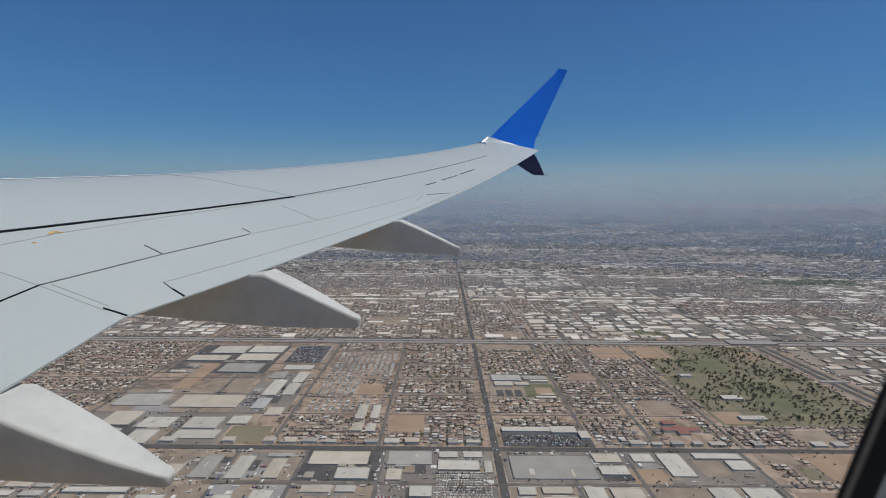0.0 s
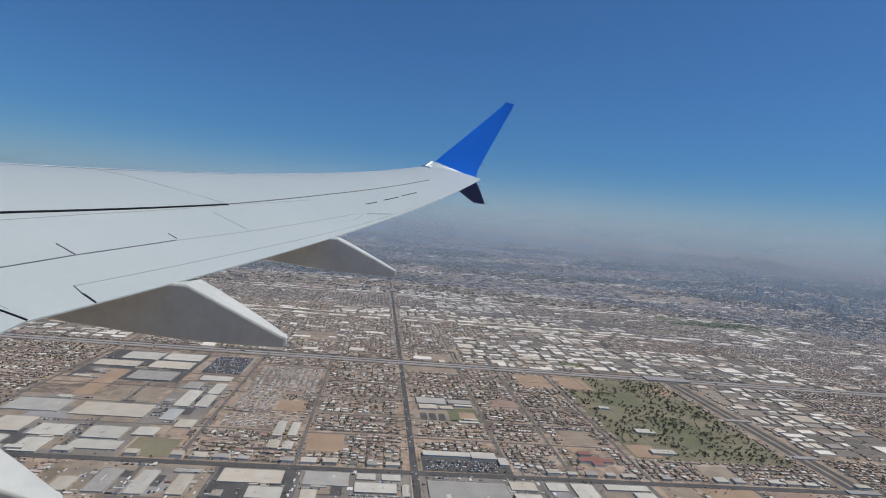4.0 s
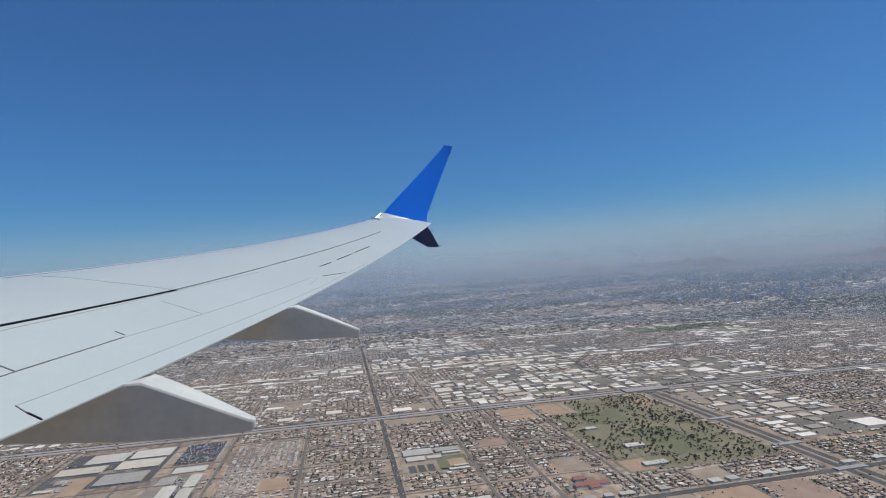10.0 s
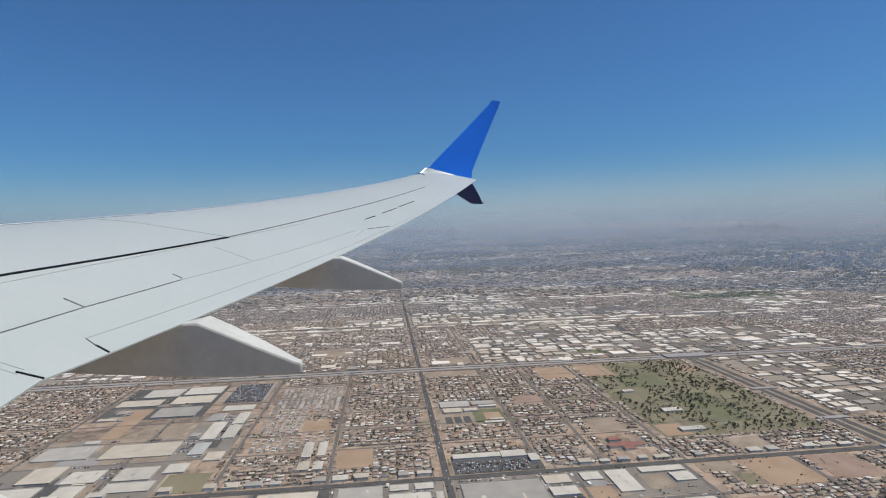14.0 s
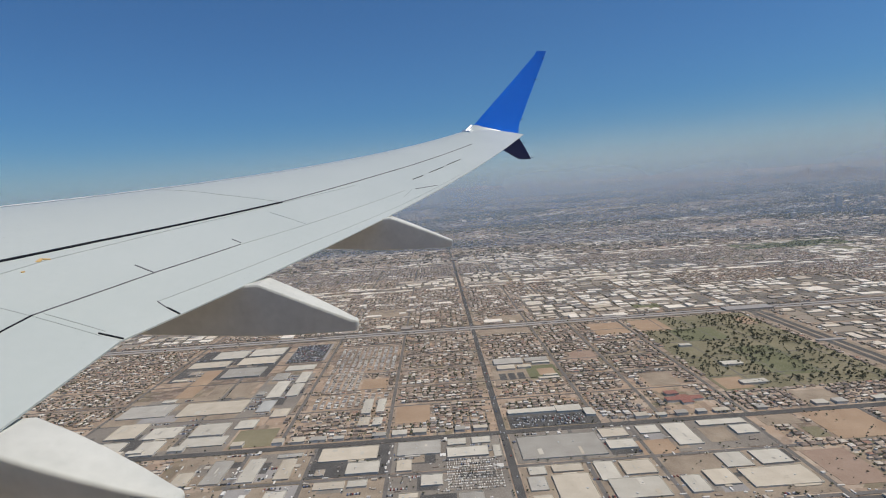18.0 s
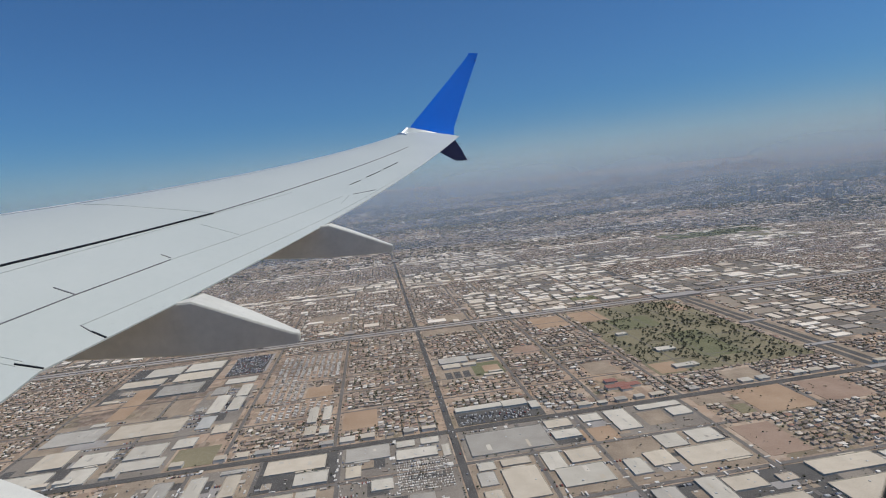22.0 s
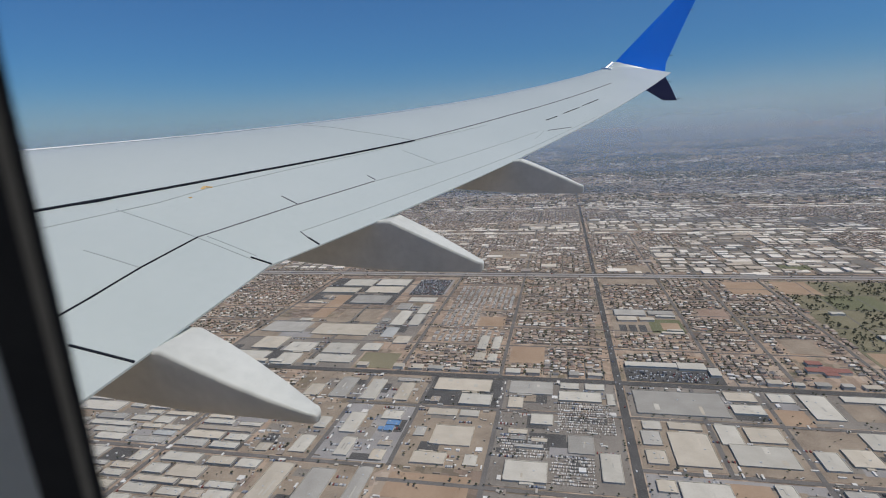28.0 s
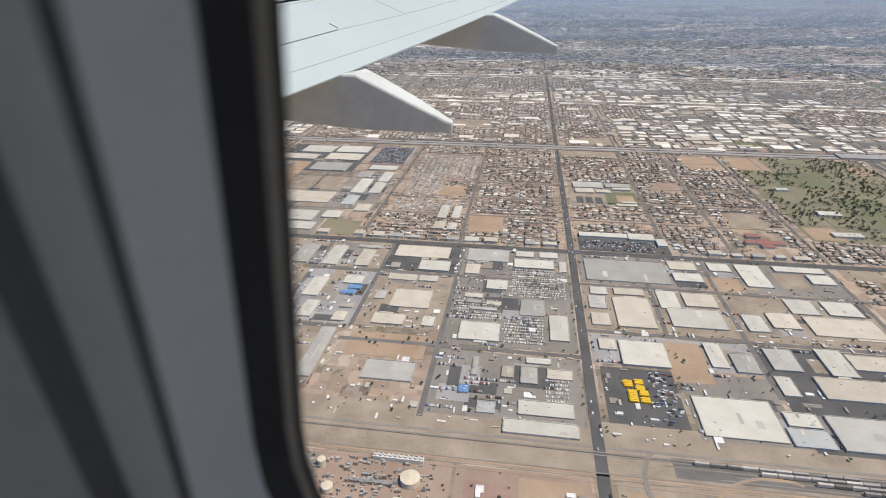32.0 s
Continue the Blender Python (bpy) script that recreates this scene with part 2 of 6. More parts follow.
M_TANK = surface("tank_paint", (0.60, 0.50, 0.36), (0.68, 0.58, 0.44), rough=0.6, scale=0.3)


def ground_material():
    m, nt, p = nodes_of("town_ground")
    n, l = nt.nodes, nt.links
    co = n.new("ShaderNodeTexCoord")
    big = n.new("ShaderNodeTexNoise")
    big.inputs["Scale"].default_value = 0.006
    big.inputs["Detail"].default_value = 6
    mid = n.new("ShaderNodeTexNoise")
    mid.inputs["Scale"].default_value = 0.06
    mid.inputs["Detail"].default_value = 6
    cell = n.new("ShaderNodeTexNoise")
    cell.inputs["Scale"].default_value = 0.5
    cell.inputs["Detail"].default_value = 3
    for q in (big, mid, cell):
        l.new(co.outputs["Object"], q.inputs["Vector"])
    r1 = n.new("ShaderNodeValToRGB")
    for e, (pos, c) in zip((r1.color_ramp.elements[0], r1.color_ramp.elements[1]), ((0.35, (0.21, 0.17, 0.138)), (0.66, (0.36, 0.27, 0.197)))):
        e.position = pos
        e.color = (*c, 1)
    l.new(big.outputs["Fac"], r1.inputs[0])
    hs = n.new("ShaderNodeHueSaturation")
    l.new(r1.outputs[0], hs.inputs["Color"])
    mr = n.new("ShaderNodeMapRange")
    mr.inputs["From Min"].default_value = 0.3
    mr.inputs["From Max"].default_value = 0.7
    mr.inputs["To Min"].default_value = 0.65
    mr.inputs["To Max"].default_value = 1.25
    l.new(mid.outputs["Fac"], mr.inputs["Value"])
    l.new(mr.outputs[0], hs.inputs["Value"])
    hs2 = n.new("ShaderNodeHueSaturation")
    l.new(hs.outputs[0], hs2.inputs["Color"])
    m2 = n.new("ShaderNodeMapRange")
    m2.inputs["To Min"].default_value = 0.7
    m2.inputs["To Max"].default_value = 1.25
    l.new(cell.outputs["Fac"], m2.inputs["Value"])
    l.new(m2.outputs[0], hs2.inputs["Value"])
    # house plots and blocks, each with a tone of its own: gravel, dry grass, bare earth, paving
    out = hs2.outputs[0]
    for size, share in ((0.13, 0.62), (0.022, 0.45)):
        vor = n.new("ShaderNodeTexVoronoi")
        vor.inputs["Scale"].default_value = size
        vor.distance = "CHEBYCHEV"
        vor.inputs["Randomness"].default_value = 0.7
        warp = n.new("ShaderNodeVectorMath")
        warp.operation = "MULTIPLY_ADD"
        l.new(mid.outputs["Color"], warp.inputs[0])
        warp.inputs[1].default_value = (4.0, 4.0, 0.0)
        l.new(co.outputs["Object"], warp.inputs[2])
        l.new(warp.outputs[0], vor.inputs["Vector"])
        rgb = n.new("ShaderNodeSeparateColor")
        l.new(vor.outputs["Color"], rgb.inputs[0])
        tone = n.new("ShaderNodeValToRGB")
        tone.color_ramp.interpolation = "CONSTANT"
        el = tone.color_ramp.elements
        stops = ((0.0, (0.145, 0.105, 0.08)), (0.22, (0.31, 0.228, 0.168)), (0.45, (0.425, 0.302, 0.21)), (0.66, (0.195, 0.16, 0.1)), (0.82, (0.50, 0.395, 0.30)))
        while len(el) < len(stops):
            el.new(0.5)
        for e, (pos, c) in zip(el, stops):
            e.position = pos
            e.color = (*c, 1)
        l.new(rgb.outputs[0], tone.inputs[0])
        mx = n.new("ShaderNodeMix")
        mx.data_type = "RGBA"
        mx.inputs[0].default_value = share
        l.new(out, mx.inputs[6])
        l.new(tone.outputs[0], mx.inputs[7])
        out = mx.outputs[2]
    l.new(out, p.inputs["Base Color"])
    p.inputs["Roughness"].default_value = 0.95
    return m


M_GROUND = ground_material()


# ---- mesh tools ----
def bulk(name, verts, quads=None, tris=None, mats=(), qm=None, tm=None, parent=None):
    """A mesh object from arrays of corners, four-sided and three-sided faces."""
    me = bpy.data.meshes.new(name)
    verts = np.asarray(verts, dtype=np.float32).reshape(-1, 3)
    quads = np.zeros((0, 4), int) if quads is None else np.asarray(quads).reshape(-1, 4)
    tris = np.zeros((0, 3), int) if tris is None else np.asarray(tris).reshape(-1, 3)
    me.vertices.add(len(verts))
    me.vertices.foreach_set("co", verts.ravel())
    me.loops.add(quads.size + tris.size)
    me.loops.foreach_set("vertex_index", np.concatenate([quads.ravel(), tris.ravel()]).astype(np.int32))
    me.polygons.add(len(quads) + len(tris))
    starts = np.concatenate([np.arange(len(quads)) * 4, quads.size + np.arange(len(tris)) * 3]).astype(np.int32)
    me.polygons.foreach_set("loop_start", starts)
    for m in mats:
        me.materials.append(m)
    if qm is not None or tm is not None:
        a = np.zeros(len(quads), np.int32) if qm is None else np.asarray(qm, np.int32)
        b = np.zeros(len(tris), np.int32) if tm is None else np.asarray(tm, np.int32)
        me.polygons.foreach_set("material_index", np.concatenate([a, b]))
    me.update(calc_edges=True)
    me.validate()
    me.shade_flat()
    ob = new(name, me)
    if parent:
        ob.parent = parent
    return ob


BOXQ = np.array([[4, 5, 6, 7], [0, 1, 5, 4], [1, 2, 6, 5], [2, 3, 7, 6], [3, 0, 4, 7]])


def box_arrays(cx, cy, w, d, h, z0=0.0, ang=None):
    """Open-bottomed boxes: centre, size along x and y, height."""
    cx, cy, w, d, h = (np.asarray(v, float) for v in np.broadcast_arrays(cx, cy, w, d, h))
    z0 = np.broadcast_to(np.asarray(z0, float), cx.shape)
    sx = np.array([-.5, .5, .5, -.5, -.5, .5, .5, -.5])
    sy = np.array([-.5, -.5, .5, .5, -.5, -.5, .5, .5])
    sz = np.array([0, 0, 0, 0, 1, 1, 1, 1.])
    lx, ly = w[:, None] * sx, d[:, None] * sy
    if ang is not None:
        c, s = np.cos(ang)[:, None], np.sin(ang)[:, None]
        lx, ly = lx * c - ly * s, lx * s + ly * c
    v = np.stack([cx[:, None] + lx, cy[:, None] + ly, z0[:, None] + h[:, None] * sz], -1)
    q = (np.arange(len(cx)) * 8)[:, None, None] + BOXQ
    return v.reshape(-1, 3), q.reshape(-1, 4)


def house_arrays(cx, cy, w, d, h, rise):
    """Houses with hipped roofs: walls, two long and two short slopes; the ridge runs along the longer side."""
    n = len(cx)
    v = np.zeros((n, 10, 3))
    sx = np.array([-.5, .5, .5, -.5])
    sy = np.array([-.5, -.5, .5, .5])
    for k, (z, g) in enumerate(((np.zeros(n), 0.92), (h, 1.0))):
        v[:, 4 * k:4 * k + 4, 0] = cx[:, None] + w[:, None] * sx * g
        v[:, 4 * k:4 * k + 4, 1] = cy[:, None] + d[:, None] * sy * g
        v[:, 4 * k:4 * k + 4, 2] = z[:, None]
    longx = w > d
    rx = np.where(longx, (w - d) * 0.5 + d * 0.12, 0.0)
    ry = np.where(longx, 0.0, (d - w) * 0.5 + w * 0.12)
    for k, s in ((8, -1), (9, 1)):
        v[:, k, 0] = cx + s * rx
        v[:, k, 1] = cy + s * ry
        v[:, k, 2] = h + rise
    base = (np.arange(n) * 10)[:, None, None]
    walls = np.array([[0, 1, 5, 4], [1, 2, 6, 5], [2, 3, 7, 6], [3, 0, 4, 7]])
    qx = np.array([[4, 5, 9, 8], [6, 7, 8, 9]])
    tx = np.array([[5, 6, 9], [7, 4, 8]])
    qy = np.array([[5, 6, 9, 8], [7, 4, 8, 9]])
    ty = np.array([[4, 5, 8], [6, 7, 9]])
    rq = np.where(longx[:, None, None], qx, qy)
    rt = np.where(longx[:, None, None], tx, ty)
    quads = np.concatenate([base + walls, base + rq], 1).reshape(-1, 4)
    tris = (base + rt).reshape(-1, 3)
    qm = np.tile([0, 0, 0, 0, 1, 1], n)
    tm = np.ones(len(tris), int)
    return v.reshape(-1, 3), quads, tris, qm, tm


FULL_V = np.array([[1, 0, 0], [0, 1, 0], [-1, 0, 0], [0, -1, 0], [0, 0, 1], [0, 0, -.7], [.62, .62, .45], [-.62, .62, .45], [-.62, -.62, .45], [.62, -.62, .45]])
FULL_T = np.array([[0, 6, 9], [6, 4, 9], [1, 7, 6], [7, 4, 6], [2, 8, 7], [8, 4, 7], [3, 9, 8], [9, 4, 8], [0, 5, 1], [0, 1, 6], [1, 5, 2], [1, 2, 7], [2, 5, 3], [2, 3, 8], [3, 5, 0], [3, 0, 9]])


FAR_V = np.array([[1, 0, 0], [0, 1, 0], [-1, 0, 0], [0, -1, 0], [.15, 0.1, .95]])
FAR_T = np.array([[0, 1, 4], [1, 2, 4], [2, 3, 4], [3, 0, 4]])


def clump_arrays(rng, cx, cy, cz, r, far=False):
    """Rough leaf clumps, each turned and dented."""
    n = len(cx)
    OCT_V, OCT_T = (FAR_V, FAR_T) if far else (FULL_V, FULL_T)
    a = rng.uniform(0, 6.28, n)
    c, s = np.cos(a)[:, None], np.sin(a)[:, None]
    j = rng.uniform(0.65, 1.25, (n, len(OCT_V), 3))
    p = OCT_V[None] * j
    x = p[..., 0] * c - p[..., 1] * s
    y = p[..., 0] * s + p[..., 1] * c
    r = np.asarray(r)[:, None]
    v = np.stack([cx[:, None] + x * r, cy[:, None] + y * r, np.asarray(cz)[:, None] + p[..., 2] * r * 0.9], -1)
    t = (np.arange(n) * len(OCT_V))[:, None, None] + OCT_T
    return v.reshape(-1, 3), t.reshape(-1, 3)


def slab(name, x0, x1, y0, y1, mat, top=0.15, label="", category="", kind="structure", parent=None):
    v, q = box_arrays([(x0 + x1) / 2], [(y0 + y1) / 2], [x1 - x0], [y1 - y0], [top])
    ob = bulk(name, v, q, mats=[mat], parent=parent)
    return tagged(ob, label, category, kind=kind)


def part(name, bm, material, parent, label=""):
    me = bpy.data.meshes.new(name)
    bm.to_mesh(me)
    bm.free()
    me.materials.append(material)
    ob = new(name, me)
    ob.parent = parent
    return tagged(ob, label)


# ---- the ground, one sheet to the skyline ----
def lift(x, y):
    """Raises the far plain towards eye level, so that its skyline fits the camera's view."""
    return 226.0 * np.clip((np.hypot(x, y) - 2550.0) / 2300.0, 0, 1.05) ** 1.3


def lifted(v):
    v = np.array(v, float).reshape(-1, 3)
    v[:, 2] += lift(v[:, 0], v[:, 1])
    return v


def ground_sheet():
    xs = np.concatenate([np.linspace(-600, 1200, 19), np.linspace(1300, 4950, 74)])
    ys = np.linspace(-4900, 4900, 197)
    X, Y = np.meshgrid(xs, ys, indexing="ij")
    idx = np.arange(X.size).reshape(X.shape)
    q = np.stack([idx[:-1, :-1], idx[1:, :-1], idx[1:, 1:], idx[:-1, 1:]], -1).reshape(-1, 4)
    ob = bulk("ground", np.stack([X, Y, lift(X, Y)], -1), q, mats=[M_GROUND])
    tagged(ob, "dry tan desert-town ground stretching to the skyline", "ground", kind="structure")


ground_sheet()

FREEWAY_X, CROSS_X, RAIL_X, MAIN_Y = 985.0, 549.0, 257.0, -55.0
LOCAL_Y = (64.0, -155.0, -222.0, -308.0, -760.0, 175.0, 290.0, 410.0)
WORKS_Y = ((-418.0, 280.0), (-299.0, 280.0), (-181.0, 330.0), (-121.0, 398.0), (57.0, 280.0), (133.0, 378.0), (200.0, 378.0), (330.0, 280.0))


def roads():
    def road(name, x0, x1, y0, y1, mat, label, top):
        slab(name, x0, x1, y0, y1, mat, top, label, "road")
    road("road_main", 120, 4600, MAIN_Y - 3.6, MAIN_Y + 3.6, M_ASPH, "dark asphalt arterial road running out of town", 0.30)
    road("road_cross", CROSS_X - 4.5, CROSS_X + 4.5, -3000, 1500, M_ASPH, "dark asphalt cross street between shops and houses", 0.26)
    road("freeway_bed", FREEWAY_X - 13, FREEWAY_X + 13, -2300, 2300, M_SAND, "pale dirt corridor beside the freeway", 0.18)
    for s in (-6, 6):
        road("freeway_lane", FREEWAY_X + s - 4, FREEWAY_X + s + 4, -2300, 2300, M_CONC, "pale concrete freeway carriageway", 0.34)
        road("frontage_road", FREEWAY_X + s * 2.8 - 2.1, FREEWAY_X + s * 2.8 + 2.1, -2300, 2300, M_ASPH, "dark frontage road beside the freeway", 0.23)
    slab("median_barrier", FREEWAY_X - 0.5, FREEWAY_X + 0.5, -2300, 2300, M_STREET, 0.9, "grey concrete barrier between the carriageways", "barrier")
    for k, y in enumerate(LOCAL_Y):
        road("road_local", CROSS_X + 4.5, 2600, y - 2.0, y + 2.0, M_STREET, "worn grey asphalt collector street", 0.22)
    for x, y0, y1 in ((478.0, -1000, 205), (398.0, -1000, MAIN_Y - 3.6), (360.0, MAIN_Y + 3.6, 137), (376.0, 137, 700)):
        road("road_works", x - 2.2, x + 2.2, y0, y1, M_STREET, "grey asphalt street between warehouses", 0.21)
    for y, x0 in WORKS_Y:
        road("road_works", x0, CROSS_X - 4.5, y - 2.0, y + 2.0, M_STREET, "grey asphalt street between warehouses", 0.225)
    for x in (640.0, 705.0, 770.0, 840.0, 910.0):
        road("road_side", x - 1.3, x + 1.3, -306, 1000, M_STREET, "narrow grey residential side street", 0.2)
    for x0, x1 in ((FREEWAY_X + 17, 1400),):
        road("spur_bed", x0, x1, -562, -538, M_SAND, "pale dirt corridor of a freeway spur", 0.17)
        road("spur_lane", x0, x1, -559, -541, M_ASPH, "dark freeway carriageway beyond the interchange", 0.33)
    # a freeway that leaves the corridor beside the park
    road("spur_bed", 300, FREEWAY_X - 17, -568, -532, M_SAND, "pale dirt corridor of a freeway spur", 0.17)
    for k_ in (-7, 7):
        road("spur_lane", 300, FREEWAY_X - 17, -550 + k_ - 4.5, -550 + k_ + 4.5, M_ASPH, "grey freeway carriageway beside the park", 0.33)
    for x in (549.0, 640.0, 770.0, 420.0):
        slab("overpass", x - 4, x + 4, -570, -530, M_CONC, 1.6, "pale concrete road bridge over the freeway", "bridge")
    slab("overpass", FREEWAY_X - 13, FREEWAY_X + 13, -592, -508, M_CONC, 2.6, "pale concrete freeway bridge at the interchange", "bridge")
    for x in (1421.0, 1857.0, 2290.0, 2720.0, 3300.0):
        road("road_far", x - 4, x + 4, -4500, 3500, M_STREET, "distant grey arterial street", 0.24)
    for y in (-1000.0, -1460.0, -1900.0, -2500.0, 640.0, 1080.0, 1520.0):
        road("road_far", 500, 4500, y - 4, y + 4, M_STREET, "distant grey arterial street", 0.25)
    slab("railway_bed", RAIL_X - 13, RAIL_X + 13, -1500, 900, M_SAND, 0.2, "sandy railway corridor with worn tracks", "railway")
    slab("rail_verge", RAIL_X + 13, 291, -1500, 900, M_SAND, 0.1, "sandy verge between railway and works", "railway")
    for x, w, m, z, lab in ((246.5, 1.6, M_DIRT, 0.3, "tan dirt service track along the railway"), (268.5, 2.2, M_YARD, 0.29, "grey gravel service track along the railway"), (241.0, 1.2, M_TANR, 0.24, "pinkish worn path along the railway"), (263.0, 0.7, M_ASPH, 0.31, "dark drainage line along the railway")):
        slab("service_track", x - w / 2, x + w / 2, -1400, 880, m, z, lab, "track")
    slab("rail_ballast", RAIL_X - 6.5, RAIL_X + 8.5, -1500, -96, M_STREET, 0.28, "dark grey ballast of a freight yard", "railway")
    n = 6
    v, q = box_arrays(RAIL_X + np.array([-9.2, -4.8, -1.6, 1.6, 4.8, 7.2]), np.array([-300.0, -330.0, -280.0, -350.0, -330.0, -240.0]), np.full(n, 0.8), np.array([2400.0, 420.0, 300.0, 520.0, 560.0, 2300.0]), np.full(n, 0.36))
    tagged(bulk("railway_tracks", v, q, mats=[M_YARD]), "dark railway tracks in a sandy corridor", "railway", kind="structure")


roads()

# ---- zones of the town ----
VACANT = [  # x0, x1, y0, y1, material
    (880, 950, -304, -250, M_DIRT), (590, 640, 20, 58, M_DIRT), (925, 962, -150, -62, M_SAND), (1010, 1060, -160, -100, M_SAND),
    (560, 600, -420, -380, M_SAND), (700, 745, 76, 110, M_DIRT), (645, 690, -280, -246, M_SAND), (760, 800, -216, -180, M_TANR),
    (1120, 1190, 60, 150, M_SAND), (1500, 1580, -900, -760, M_SAND), (723, 837, 334, 358, M_DIRT), (712, 768, 257, 315, M_SAND),
    (480, 509, -207, -175, M_DIRT), (495, 526, -269, -243, M_SAND), (484, 545, -415, -356, M_DIRT), (487, 541, -480, -428, M_TANR),
    (447, 472, -228, -186, M_SAND), (340, 390, -142, -113, M_DIRT), (340, 371, 66, 128, M_DIRT), (404, 450, -500, -440, M_DIRT), (410, 468, -345, -306, M_TANR), (520, 543, -346, -310, M_SAND)]
GREEN = [(700, 752, -150, -110, M_LAWN, "watered green sports field"), (558, 602, 185, 229, M_GRASS, "patchy green basin lawn beside the road"), (1040, 1075, -420, -370, M_LAWN, "small green park lawn"),
         (490, 512, -352, -336, M_GRASS, "yellowed school lawn"), (1700, 1850, -1300, -950, M_LAWN, "far green golf course"), (1500, 1640, -1250, -1120, M_GRASS, "far green park")]
PARK = (612, 958, -522, -318)
MALL = (556, 600, -160, -64)
SCHOOL = (690, 790, -152, -64)
RED_SCHOOL = (560, 632, -290, -236)
WORKS_MID = (552, 962, 183, 420)
MOBILE = [(780, 905, 70, 170), (700, 776, 112, 170), (645, 690, 70, 170)]
INDUSTRY_NEAR = (272, 545, -1000, 520)
INDUSTRY_FAR = [(650, 962, -745, -578), (1010, 1240, -900, -170), (1250, 1410, -560, -260), (1430, 1640, -700, -62), (1650, 1850, -420, -180), (1430, 1560, -50, 120), (1870, 2050, -500, 100), (2100, 2280, -900, -560),
                (2300, 2500, -1500, -1100), (1010, 1130, 420, 700), (800, 980, -1300, -1000), (1430, 1600, 700, 900), (1010, 1200, -1500, -1200), (1500, 1700, -1300, -1050)]
BUS_YARD = (290, 352, -116, -64)
RES_NEAR = [(402, 545, -1000, -302), (484, 545, 270, 520)]


def inside(x, y, r):
    return (x > r[0]) & (x < r[1]) & (y > r[2]) & (y < r[3])


def blocked(x, y):
    """True where no house may stand."""
    b = np.zeros(x.shape, bool)
    for r in VACANT + GREEN:
        b |= inside(x, y, (r[0] - 3, r[1] + 3, r[2] - 3, r[3] + 3))
    for r in [PARK, MALL, SCHOOL, RED_SCHOOL, WORKS_MID] + MOBILE + INDUSTRY_FAR:
        b |= inside(x, y, r)
    b |= np.abs(x - FREEWAY_X) < 21
    b |= np.abs(x - CROSS_X) < 9
    b |= np.abs(y - MAIN_Y) < 10
    for yy in LOCAL_Y:
        b |= np.abs(y - yy) < 6
    b |= (np.abs(y + 550) < 21) & (x < 1000)
    for xx in (640.0, 705.0, 770.0, 840.0, 910.0):
        b |= (np.abs(x - xx) < 5.5) & (x < 985)
    for xx in (1421.0, 1857.0, 2290.0, 2720.0, 3300.0):
        b |= np.abs(x - xx) < 12
    near_ind = inside(x, y, INDUSTRY_NEAR)
    for r in RES_NEAR:
        near_ind &= ~inside(x, y, r)
    b |= near_ind | (x < 272)
    return b


